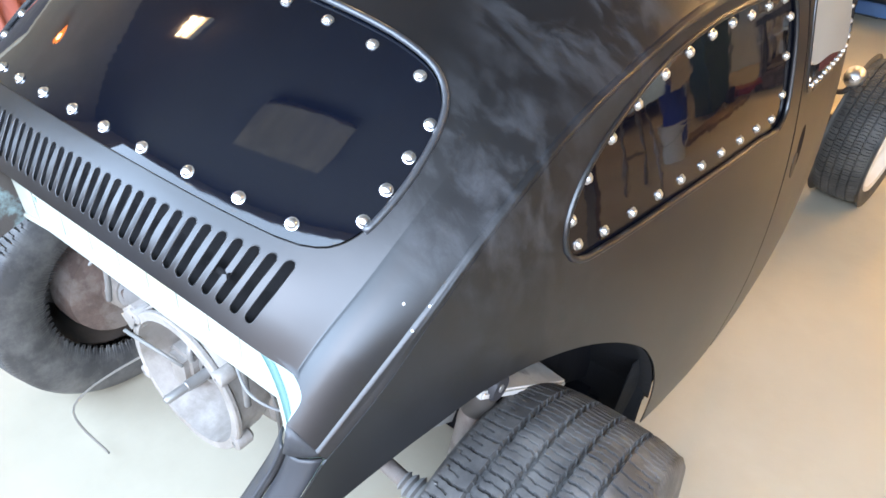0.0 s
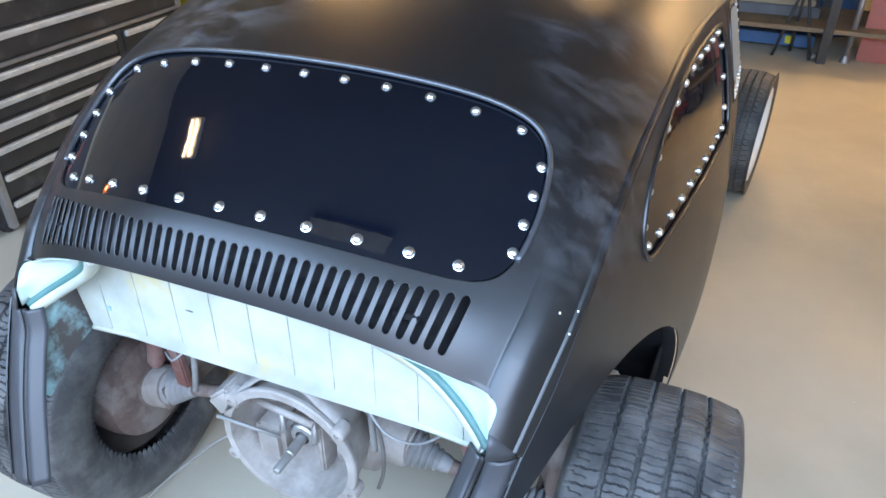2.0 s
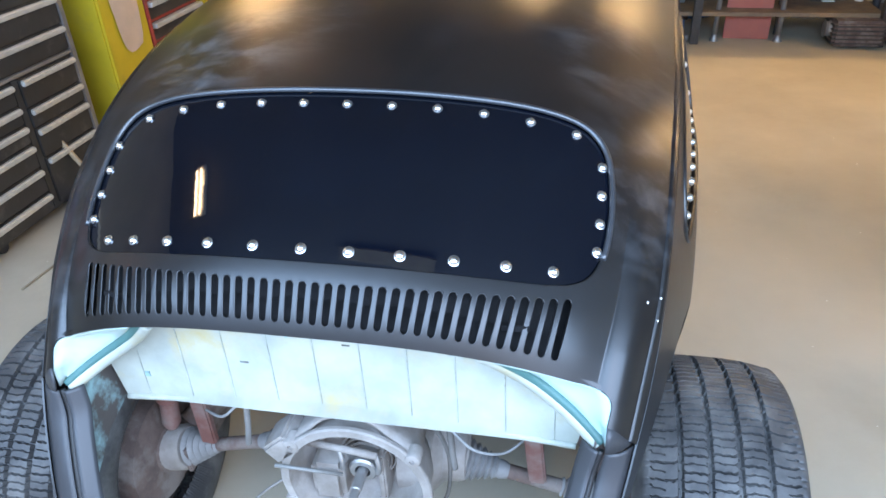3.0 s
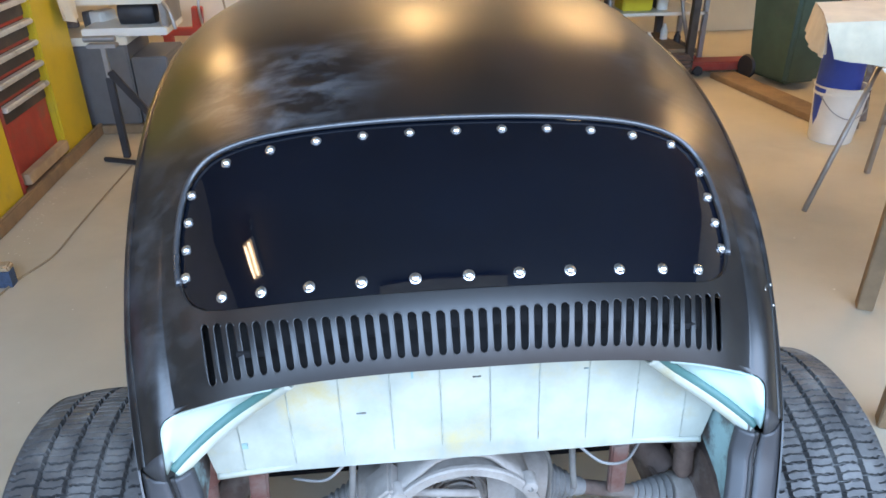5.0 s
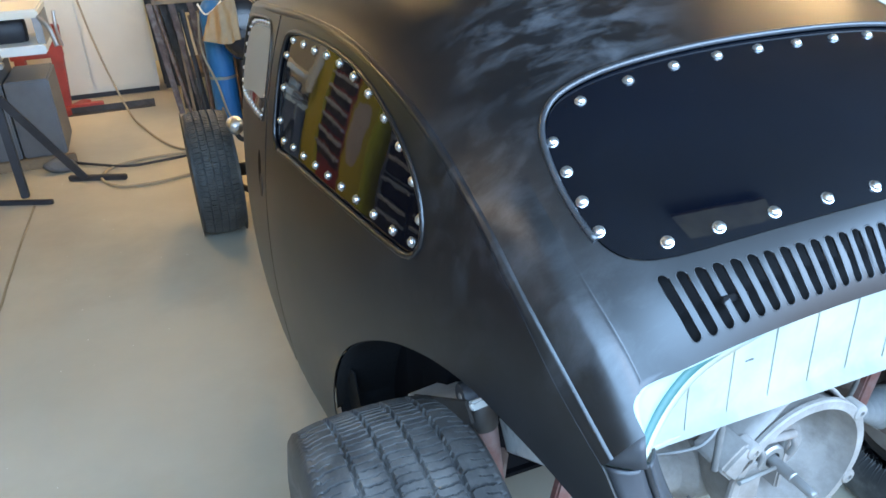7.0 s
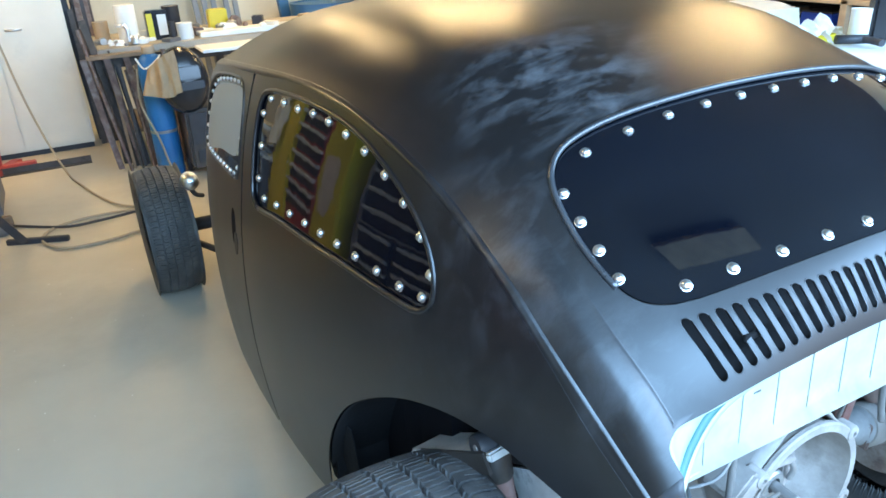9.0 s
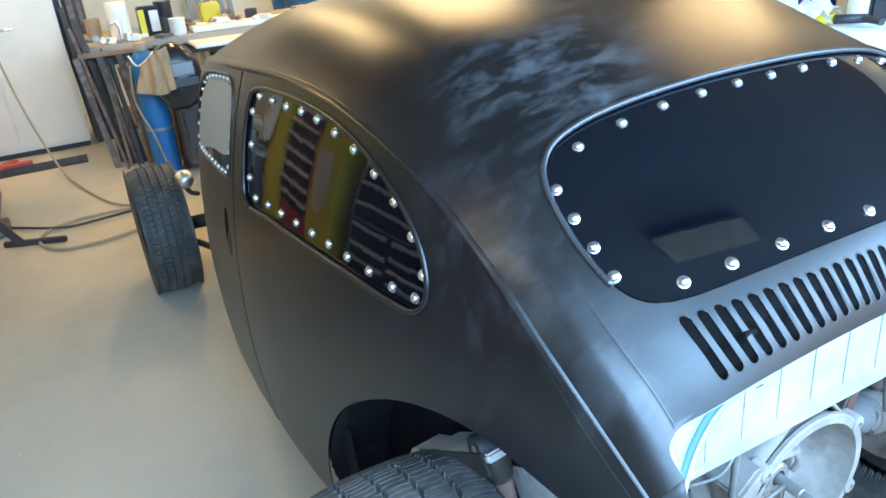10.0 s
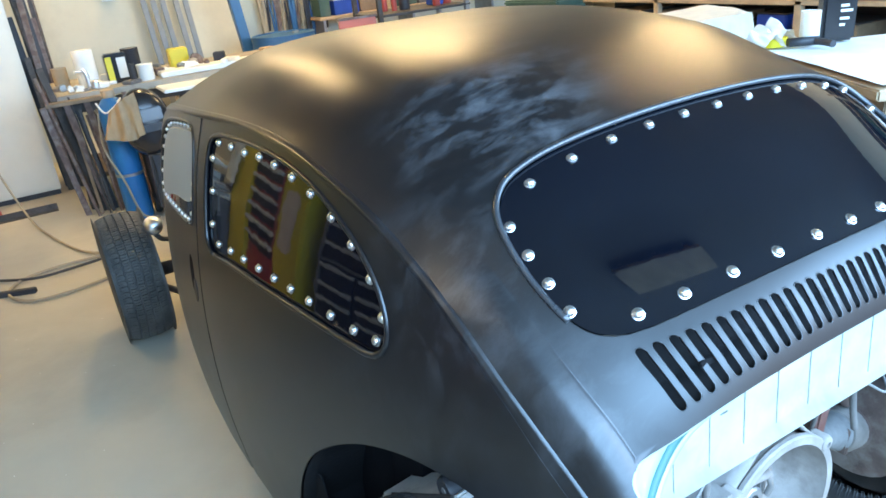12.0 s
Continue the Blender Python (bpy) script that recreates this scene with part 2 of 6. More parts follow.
wiped(M["paint"], [((-0.30, 0.42, 1.23), 0.24, 0.8), ((-0.16, 0.50, 1.27), 0.18, 0.5), ((0.45, 0.51, 1.21), 0.22, 0.4), ((-0.50, 0.23, 1.06), 0.22, 0.3),
                   ((0.50, 0.25, 1.05), 0.22, 0.35), ((-0.62, 0.30, 0.85), 0.30, 0.08), ((0.62, 0.30, 0.85), 0.30, 0.08), ((-0.45, 0.05, 0.93), 0.14, 0.3)], (0.12, 0.125, 0.135))

# ---- building helpers ----
def mesh(name, verts, faces, smooth=False):
    me = bpy.data.meshes.new(name)
    me.from_pydata([tuple(v) for v in verts], [], [tuple(f) for f in faces])
    me.validate()
    if smooth:
        me.polygons.foreach_set("use_smooth", [True] * len(me.polygons))
    return me


def finish(bm, name, smooth=False):
    me = bpy.data.meshes.new(name)
    bm.to_mesh(me)
    bm.free()
    if smooth:
        me.polygons.foreach_set("use_smooth", [True] * len(me.polygons))
    return me


def part(name, data, mat, parent=None, label="", m=None):
    """One mesh object under a thing or a part; data is a bmesh or a mesh."""
    if isinstance(data, bmesh.types.BMesh):
        data = finish(data, name)
    if "surface_normal" in data.attributes:
        at = data.attributes["surface_normal"].data
        normals = [None] * len(data.loops)
        for p in data.polygons:
            for k in p.loop_indices:
                normals[k] = tuple(at[data.loops[k].vertex_index].vector) if p.use_smooth else tuple(p.normal)
        data.attributes.remove(data.attributes["surface_normal"])
        data.normals_split_custom_set(normals)
    if not data.materials:
        data.materials.append(M[mat])
    ob = new(name, data)
    ob.parent = parent
    if m is not None:
        ob.matrix_local = m
    if label:
        ob["label"] = label
    return ob


def thing(name, label, category, m=None, group="", kind=""):
    ob = new(name)
    ob.empty_display_size = 0.1
    if m is not None:
        ob.matrix_world = m
    return tagged(ob, label, category, group, kind)


def add_box(bm, lo, hi, bevel=0.0, m=None):
    lo, hi = Vector(lo), Vector(hi)
    r = bmesh.ops.create_cube(bm, size=1.0)
    c, s = (lo + hi) / 2, hi - lo
    mat = Matrix.Translation(c) @ Matrix.Diagonal((*s, 1))
    bmesh.ops.transform(bm, matrix=mat, verts=r["verts"])
    vs = r["verts"]
    if bevel:
        es = list({e for v in vs for e in v.link_edges})
        out = bmesh.ops.bevel(bm, geom=es, offset=bevel, segments=2, affect="EDGES")
        vs = list({v for f in out["faces"] for v in f.verts} | {v for v in vs if v.is_valid})
    if m is not None:
        bmesh.ops.transform(bm, matrix=m, verts=[v for v in vs if v.is_valid])
    return bm


def box(lo, hi, bevel=0.004, m=None):
    return add_box(bmesh.new(), lo, hi, bevel, m)


def add_lathe(bm, profile, steps=32, m=None, closed=False):
    """profile: (radius, height) pairs turned round z."""
    rings = []
    for r, h in profile:
        rings.append([bm.verts.new((r * math.cos(2 * math.pi * i / steps), r * math.sin(2 * math.pi * i / steps), h)) for i in range(steps)])
    pairs = list(zip(rings, rings[1:])) + ([(rings[-1], rings[0])] if closed else [])
    for a, b in pairs:
        for i in range(steps):
            j = (i + 1) % steps
            bm.faces.new((a[i], a[j], b[j], b[i]))
    if not closed:
        bm.faces.new(list(reversed(rings[0])))
        bm.faces.new(rings[-1])
    vs = [v for r in rings for v in r]
    if m is not None:
        bmesh.ops.transform(bm, matrix=m, verts=vs)
    return bm


def lathe(profile, steps=32, m=None, smooth=True, closed=False):
    bm = add_lathe(bmesh.new(), profile, steps, m, closed)
    bmesh.ops.recalc_face_normals(bm, faces=bm.faces)
    if smooth:
        for f in bm.faces:
            f.smooth = len(f.verts) == 4
        for e in bm.edges:
            if len(e.link_faces) == 2 and e.calc_face_angle(0) > 0.7:
                e.smooth = False
    return bm


def spline(points, count):
    """Catmull-Rom through points of any size."""
    c = np.array(points, float)
    n = len(c)
    u = np.linspace(0, n - 1, count)
    i = np.clip(u.astype(int), 0, n - 2)
    w = (u - i)[:, None]
    g = [c[np.clip(i + k, 0, n - 1)] for k in (-1, 0, 1, 2)]
    return 0.5 * (2 * g[1] + (g[2] - g[0]) * w + (2 * g[0] - 5 * g[1] + 4 * g[2] - g[3]) * w * w + (3 * g[1] - g[0] - 3 * g[2] + g[3]) * w ** 3)


def closed_spline(points, count):
    p = list(points)
    n = len(p)
    full = spline(p[-2:] + p + p[:3], (n + 4) * 24 + 1)
    k0, k1 = 2 * 24, (n + 2) * 24
    seg = full[k0:k1 + 1]
    d = np.r_[0, np.cumsum(np.linalg.norm(np.diff(seg, axis=0), axis=1))]
    s = np.linspace(0, d[-1], count, endpoint=False)
    return np.stack([np.interp(s, d, seg[:, k]) for k in range(seg.shape[1])], 1)


def add_tube(bm, points, radius, steps=10, smooth=True, count=None):
    pts = [Vector(p) for p in (spline(points, count or (len(points) * 6)) if smooth else points)]
    rings, up = [], None
    for i, p in enumerate(pts):
        t = (pts[min(i + 1, len(pts) - 1)] - pts[max(i - 1, 0)]).normalized()
        if up is None:
            up = t.orthogonal().normalized()
        up = (up - t * up.dot(t)).normalized()
        side = t.cross(up)
        r = radius[min(i * len(radius) // len(pts), len(radius) - 1)] if isinstance(radius, (list, tuple)) else radius
        rings.append([bm.verts.new(p + (up * math.cos(a) + side * math.sin(a)) * r) for a in (2 * math.pi * k / steps for k in range(steps))])
    for a, b in zip(rings, rings[1:]):
        for k in range(steps):
            f = bm.faces.new((a[k], a[(k + 1) % steps], b[(k + 1) % steps], b[k]))
            f.smooth = True
    bm.faces.new(list(reversed(rings[0])))
    bm.faces.new(rings[-1])
    return bm


def tube(points, radius, steps=10, smooth=True, count=None):
    return add_tube(bmesh.new(), points, radius, steps, smooth, count)


def inside(loop, pts):
    """Which of the points lie within the loop."""
    q, pts = np.asarray(loop, float), np.asarray(pts, float)
    r = np.roll(q, 1, 0)
    c = np.zeros(len(pts), bool)
    for (x0, y0), (x1, y1) in zip(q, r):
        if y0 != y1:
            c ^= ((y0 > pts[:, 1]) != (y1 > pts[:, 1])) & (pts[:, 0] < (x1 - x0) * (pts[:, 1] - y0) / (y1 - y0) + x0)
    return c


def sheet(outer, holes, step, place, thick=0.0, flip=False, rows=()):
    """A curved panel: a flat domain with holes, filled with small triangles and laid out by place(a, b)."""
    loops = [np.asarray(outer, float)] + [np.asarray(h, float) for h in holes]
    verts, edges = [], []
    for lp in loops:
        k = len(verts)
        verts += [Vector((a, b)) for a, b in lp]
        edges += [(k + i, k + (i + 1) % len(lp)) for i in range(len(lp))]
    sa, sb = step
    lo, hi = loops[0].min(0), loops[0].max(0)
    scale = np.array([sa, sb])
    border = np.concatenate(loops) / scale
    aa, bb = np.meshgrid(np.arange(lo[0] + sa / 2, hi[0], sa), np.arange(lo[1] + sb / 2, hi[1], sb), indexing="ij")
    bb[1::2] += sb / 2
    grid = np.stack([aa.ravel(), bb.ravel()], 1)

    def within(pts):
        ok = inside(loops[0], pts)
        for h in loops[1:]:
            ok &= ~inside(h, pts)
        return ok
    for us, vs in rows:
        # an even net of points along a fold, in place of the loose ones
        clear = (grid[:, 0] > min(us) - sa / 2) & (grid[:, 0] < max(us) + sa / 2) & (grid[:, 1] > min(vs)) & (grid[:, 1] < max(vs))
        grid = np.concatenate([grid[~clear], np.array([(a, b) for a in us for b in vs])])
    grid = grid[within(grid)]
    if len(grid):
        near = (((grid[:, None] / scale - border[None]) ** 2).sum(2)).min(1)
        verts += [Vector(p) for p in grid[near > 0.42]]
    v2, _, f2, *_ = geometry.delaunay_2d_cdt(verts, edges, [], 0, 1e-7)
    flat = np.array([tuple(v) for v in v2])
    mids = np.array([flat[list(f)].mean(0) for f in f2])
    keep = [f if not flip else f[::-1] for f, ok in zip(f2, within(mids)) if ok]
    me = mesh("sheet", [place(v[0], v[1]) for v in v2], keep, True)
    bm = bmesh.new()
    bm.from_mesh(me)
    bpy.data.meshes.remove(me)
    # the surface's own normals, so that the uneven triangles don't show in the gloss
    true = bm.verts.layers.float_vector.new("surface_normal")
    bm.normal_update()
    ea, eb = sa * 0.02, sb * 0.02
    for v, (a, b) in zip(bm.verts, v2):
        n = (Vector(place(a + ea, b)) - Vector(place(a - ea, b))).cross(Vector(place(a, b + eb)) - Vector(place(a, b - eb))).normalized()
        v[true] = n if n.dot(v.normal) > 0 else -n
    bmesh.ops.delete(bm, geom=[v for v in bm.verts if not v.link_faces], context="VERTS")
    if thick:
        bm.normal_update()
        old = list(bm.verts)
        back = {v: bm.verts.new(v.co - v.normal * thick) for v in old}
        rim = [e for e in bm.edges if e.is_boundary]
        for v, w in back.items():
            w[true] = -v[true]
        for f in list(bm.faces):
            g = bm.faces.new([back[v] for v in reversed(f.verts)])
            g.smooth = True
        for e in rim:
            a, b = e.verts
            lf = e.link_faces[0]
            order = [lp.vert for lp in lf.loops]
            i = order.index(a)
            if order[(i + 1) % len(order)] != b:
                a, b = b, a
            bm.faces.new((b, a, back[a], back[b]))
            e.smooth = False
            e2 = bm.edges.get((back[a], back[b]))
            if e2:
                e2.smooth = False
    return bm

# ---- the workshop ----
XL, XR, YB, YF, ZC = -3.3, 5.6, 6.75, -1.4, 3.3

part("floor", box((XL - 0.2, YF - 6, -0.2), (XR + 0.2, YB + 0.2, 0.0), 0), "concrete")
tagged(bpy.data.objects["floor"], "smooth beige concrete workshop floor with dusty stains", "floor", kind="structure")
# the west wall gets the darkened colour, the others plain cream
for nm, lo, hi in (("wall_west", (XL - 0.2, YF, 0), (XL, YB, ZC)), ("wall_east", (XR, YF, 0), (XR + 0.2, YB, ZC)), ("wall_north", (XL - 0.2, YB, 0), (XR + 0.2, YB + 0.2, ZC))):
    tagged(part(nm, box(lo, hi, 0), "tanwall" if nm == "wall_west" else "cream"), "scuffed workshop wall, coloured darker tan to dim its reflection" if nm == "wall_west" else "cream painted workshop wall, scuffed", "wall", kind="structure")
bm = box((XL - 0.2, YF - 0.2, 0), (-2.3, YF, ZC), 0)
add_box(bm, (4.6, YF - 0.2, 0), (XR + 0.2, YF, ZC))
add_box(bm, (-2.3, YF - 0.2, 3.12), (4.6, YF, ZC))
tagged(part("wall_south", bm, "cream"), "cream wall round a wide open roller door", "wall", kind="structure")
tagged(part("ceiling", box((XL - 0.2, YF - 0.2, ZC), (XR + 0.2, YB + 0.2, ZC + 0.15), 0), "ceiling"), "dusty brown board ceiling", "ceiling", kind="structure")
tagged(part("ground", box((-40, -60, -0.24), (40, YF - 6.001, -0.02), 0), "concrete"), "bright yard outside the door", "ground", kind="structure")

# ---- the car body: crease along the quarter panels, centre profile, fullness ----
CREASE = [(0.488, -0.039, 0.799), (0.507, 0.041, 0.871), (0.525, 0.122, 0.946), (0.538, 0.235, 1.031), (0.549, 0.393, 1.109),
          (0.561, 0.570, 1.157), (0.570, 0.742, 1.181), (0.587, 0.953, 1.185), (0.606, 1.217, 1.171), (0.604, 1.550, 1.143)]
CENTRE = [(-0.080, 0.957), (-0.056, 1.016), (-0.010, 1.066), (0.077, 1.124), (0.203, 1.188), (0.367, 1.242), (0.549, 1.284),
          (0.754, 1.304), (0.981, 1.309), (1.233, 1.306)]
FULL = [2.62, 2.95, 2.56, 2.45, 2.90, 2.98, 3.85, 4.19, 4.78, 4.47]
NV = 901
_K, _C, _P = spline(CREASE, NV), spline(CENTRE, NV), spline([(p,) for p in FULL], NV)[:, 0]


def shell(u, v, lift=0.0):
    """A point of the roof and tail: u across from crease to crease, v from the tail (0) to the windscreen (9)."""
    s = min(max(v / 9, 0), 1) * (NV - 1)
    i = min(int(s), NV - 2)
    w = s - i
    k, c, p = _K[i] * (1 - w) + _K[i + 1] * w, _C[i] * (1 - w) + _C[i + 1] * w, _P[i] * (1 - w) + _P[i + 1] * w
    g = abs(u) ** p
    pt = Vector((k[0] * u, c[0] + (k[1] - c[0]) * g, c[1] + (k[2] - c[1]) * g))
    # rounded bulge beside the crease, ending in a sharp valley towards the middle
    tail = min(1.0, max(0.0, (3.3 - v) / 2.2))
    a = abs(u)
    ridge = -0.003 * tail * math.exp(-(max(0.0, 0.866 - a) / 0.07) ** 2) * min(1.0, max(0.0, (1 - a) / 0.03))
    if a > 0.866:
        ridge = tail * (0.013 * math.sin(math.pi * min(1.0, (a - 0.866) / 0.134) ** 0.7) ** 0.9 - 0.003 * max(0.0, 1 - (a - 0.866) / 0.045))
    out = Vector((0.55 * (1 if u > 0 else -1), -0.6, 0.6)).normalized()
    pt += out * ridge
    if lift:
        e = 1e-3
        a, b = shell(u + e, v) - shell(u - e, v), shell(u, v + 0.01) - shell(u, v - 0.01)
        pt += a.cross(b).normalized() * lift
    return pt


def side_x(y, z):
    """Half width of the body at height z."""
    a, b = min(y, 1.45) - 0.6, z - 0.9
    x = (0.6276 + 0.1328 * a - 0.177 * b - 0.1242 * a * a - 0.0652 * a * b - 0.2686 * b * b + 0.0294 * a ** 3 + 0.0709 * a * a * b + 0.0504 * a * b * b + 0.0092 * b ** 3)
    if y > 1.45:
        x -= 0.35 * (y - 1.45) ** 2
    return x


car = thing("car", "chopped matte black custom car with bolted dark windows", "car")

# rear shell with the bolted window and the vent slots cut through
def mirror_loop(half):
    return half + [(-u, v) for u, v in reversed(half) if abs(u) > 1e-6]


win_half = [(0.0, 1.92), (0.20, 1.92), (0.40, 1.92), (0.55, 1.925), (0.66, 1.94), (0.72, 1.98), (0.77, 2.10), (0.80, 2.32), (0.812, 2.60), (0.814, 2.95), (0.806, 3.30),
            (0.79, 3.60), (0.762, 3.83), (0.715, 4.03), (0.65, 4.17), (0.55, 4.29), (0.40, 4.38), (0.20, 4.44), (0.0, 4.455)]
WINDOW = closed_spline(mirror_loop(win_half), 120)
GLASS = closed_spline(mirror_loop([(u * 0.994, v + (0.02 if v < 3 else -0.02)) for u, v in win_half]), 110)
SLOTS, PITCH, WIDE = 40, 0.0192, 0.0062
slots = []
for k in range(SLOTS):
    xs = (k - (SLOTS - 1) / 2) * PITCH
    lo_v, hi_v = 0.60 + 0.11 * (xs / 0.37) ** 2, 1.55 + 0.24 * (xs / 0.37) ** 2
    um = xs / 0.512
    ru, rv = WIDE / 0.512, 0.085
    slots.append([(um + ru * math.cos(a), hi_v - rv + rv * math.sin(a)) for a in np.linspace(0, math.pi, 6)] +
                 [(um + ru * math.cos(a), lo_v + rv + rv * math.sin(a)) for a in np.linspace(math.pi, 2 * math.pi, 6)])
edge = [(1.0, v) for v in np.linspace(0.0, 9.0, 130)] + [(u, 9.0) for u in np.linspace(0.95, -0.95, 39)] + [(-1.0, v) for v in np.linspace(9.0, 0.0, 130)]
lip = [(0.905, 0.0), (0.905, 0.2), (0.904, 0.36), (0.896, 0.46), (0.875, 0.535), (0.845, 0.55), (0.78, 0.51), (0.64, 0.465), (0.45, 0.40), (0.25, 0.35), (0.0, 0.33)]
lip_full = lip + [(-u, v) for u, v in reversed(lip[:-1])]
low = [tuple(p) for p in spline(lip_full[::-1], 90)]
FOLDS = [([s * u for u in (0.842, 0.857, 0.864, 0.868, 0.876, 0.890, 0.906, 0.918, 0.930, 0.942, 0.954, 0.966, 0.978)], np.arange(0.03, 3.4, 0.05)) for s in (-1, 1)]
roof_panel = part("roof_panel", sheet(edge + low, [WINDOW] + slots, (0.0165, 0.06), shell, 0.0025, False, FOLDS), "paint", car, "matte black roof and slotted tail panel")

rear_window = part("rear_window", sheet(GLASS, [], (0.05, 0.12), lambda u, v: shell(u, v, -0.004), 0.004), "glass", car, "dark tinted rear window panel edged with bolts")
# raised bead round the window
bead = [(u, v) for u, v in WINDOW if v > 2.35]
bead.sort(key=lambda q: math.atan2(q[1] - 2.3, q[0]))
part("window_bead", tube([shell(u, v, 0.0008) for u, v in bead], 0.0048, 8, False), "bead", car, "rounded bead over the rear window")
part("window_seal", tube([shell(u, v, -0.0030) for u, v in list(WINDOW) + [WINDOW[0]]], 0.0016, 6, False), "seal", car, "thin black edge of the rear window")

bolt_mesh = finish(lathe([(0.0086, 0.0), (0.0086, 0.0012), (0.0070, 0.0018), (0.0068, 0.0030), (0.0055, 0.0052), (0.003, 0.0064), (0.0008, 0.0068)], 12), "bolt", True)
bolt_mesh.materials.append(M["chrome"])


def bolt(parent, at, normal, size=1.0):
    ob = new("bolt", bolt_mesh)
    ob.parent = parent
    ob.matrix_local = Matrix.Translation(at) @ Vector(normal).to_track_quat("Z", "Y").to_matrix().to_4x4() @ Matrix.Scale(size, 4)
    return ob


def shell_normal(u, v):
    a, b = shell(u + 1e-3, v) - shell(u - 1e-3, v), shell(u, v + 0.01) - shell(u, v - 0.01)
    return a.cross(b).normalized()


spots = [(u, 2.17) for u in (-0.678, -0.563, -0.430, -0.290, -0.148, -0.006, 0.130, 0.271, 0.415, 0.553, 0.680)]
spots += [(0.012 + 0.1355 * (k - 5), 4.28 - 0.32 * abs((k - 5) / 5) ** 3.0) for k in range(11)]
spots += [(s * (0.791 - 0.0013 * (k + k * k)), v) for s in (-1, 1) for k, v in enumerate((2.50, 2.86, 3.21, 3.55))]
for u, v in spots:
    bolt(rear_window, shell(u, v, -0.0042), shell_normal(u, v))

for loop in slots:
    part("slot_rim", tube([shell(u, v, -0.0009) for u, v in loop + loop[:1]], 0.0013, 5, False), "paint", roof_panel)

# black sheet close behind the slots, its colour standing in for shade
slot_backing = [(u, 0.52 + 0.11 * u * u / 0.52) for u in np.linspace(-0.8, 0.8, 25)] + [(u, 1.88) for u in np.linspace(0.8, -0.8, 25)]
part("vent_plenum", sheet(slot_backing, [], (0.08, 0.15), lambda u, v: shell(u, v, -0.006 - 0.03 * min(1.0, max(0.0, v - 0.52) * 1.6)), 0.002), "liner", car, "black sheet standing in for the shade behind the vent slots")
for xs in (-0.31, -0.17, 0.17, 0.31):
    part("vent_tab", box((xs - 0.02, -0.035 + 0.12 * xs * xs, 0.985 - 0.1 * xs * xs), (xs + 0.02, -0.03 + 0.12 * xs * xs, 0.995 - 0.1 * xs * xs), 0.001), "liner", car)

for u, v in ((0.985, 2.02), (0.945, 1.93), (0.986, 1.72)):
    part("paint_chip", lathe([(0.0019, -0.001), (0.0019, 0.0006), (0.0008, 0.0009)], 7, Matrix.Translation(shell(u, v, 0.003 if u > 0.96 else 0.0)) @ shell_normal(u, v).to_track_quat("Z", "Y").to_matrix().to_4x4()), "paper", roof_panel, "white paint chip")

# quarter panel, door and side windows
def crease_at(y):
    k = _K[np.searchsorted(_K[:, 1], y).clip(0, NV - 1)]
    return k


ARCH = [(0.735, 0.36), (0.705, 0.44), (0.66, 0.525), (0.60, 0.605), (0.53, 0.665), (0.45, 0.715), (0.37, 0.75), (0.28, 0.772), (0.19, 0.775), (0.12, 0.761), (0.04, 0.737), (-0.045, 0.695), (-0.10, 0.64), (-0.145, 0.585), (-0.18, 0.53)]
LEG = [(-0.039, 0.799), (-0.065, 0.76), (-0.087, 0.726), (-0.13, 0.66), (-0.168, 0.595), (-0.205, 0.53)]
CUT = [(1.085, 0.25), (1.112, 0.35), (1.138, 0.47), (1.155, 0.62), (1.168, 0.76), (1.172, 0.90), (1.172, 1.05), (1.155, 1.165)]
QWIN = closed_spline([(1.04, 0.889), (0.93, 0.900), (0.80, 0.906), (0.60, 0.911), (0.44, 0.909), (0.375, 0.911), (0.343, 0.935), (0.342, 0.976), (0.368, 1.022), (0.42, 1.067), (0.50, 1.108), (0.59, 1.139), (0.70, 1.157), (0.83, 1.162),
                      (0.95, 1.158), (1.03, 1.151), (1.082, 1.130), (1.100, 1.06), (1.095, 0.95), (1.083, 0.905)], 90)
DWIN = closed_spline([(1.25, 0.905), (1.40, 0.900), (1.58, 0.90), (1.635, 0.925), (1.63, 1.0), (1.595, 1.07), (1.52, 1.115), (1.42, 1.133), (1.31, 1.142), (1.24, 1.137), (1.212, 1.09), (1.207, 1.0), (1.213, 0.925)], 70)
# the bolts of the quarter window: along the sill, up the rear curve and over the top, down the pillar
BOLTS_Q = [(1.015, 0.918), (0.935, 0.926), (0.858, 0.930), (0.780, 0.934), (0.708, 0.936), (0.639, 0.937), (0.571, 0.936), (0.500, 0.934), (0.432, 0.931), (0.373, 0.934),
           (0.360, 0.976), (0.395, 1.026), (0.450, 1.065), (0.514, 1.094), (0.587, 1.117), (0.659, 1.131), (0.733, 1.140), (0.805, 1.142), (0.880, 1.138), (0.958, 1.137), (1.038, 1.133),
           (1.073, 1.095), (1.063, 1.026), (1.062, 0.952)]


def crease_line(y0, y1, n):
    return [(y, crease_at(y)[2] - 0.002) for y in np.linspace(y0, y1, n)]


front_edge = [(1.70, 0.25), (1.74, 0.5), (1.745, 0.75), (1.72, 0.92), (1.66, 1.04), (1.58, 1.12), (1.50, 1.148)]
q_loop = crease_line(-0.035, 1.15, 60) + [tuple(p) for p in spline(CUT[::-1], 40)][1:] + [(0.98, 0.245), (0.85, 0.24), (0.77, 0.24), (0.752, 0.30)]
q_loop += [tuple(p) for p in spline(ARCH, 60)] + [tuple(p) for p in spline(LEG[::-1], 24)][:-1]
d_loop = crease_line(1.165, 1.49, 24) + [tuple(p) for p in spline(front_edge[::-1], 40)] + [(1.5, 0.245), (1.3, 0.24), (1.12, 0.245)] + [(a + 0.009, b) for a, b in spline(CUT, 40)][1:-1]


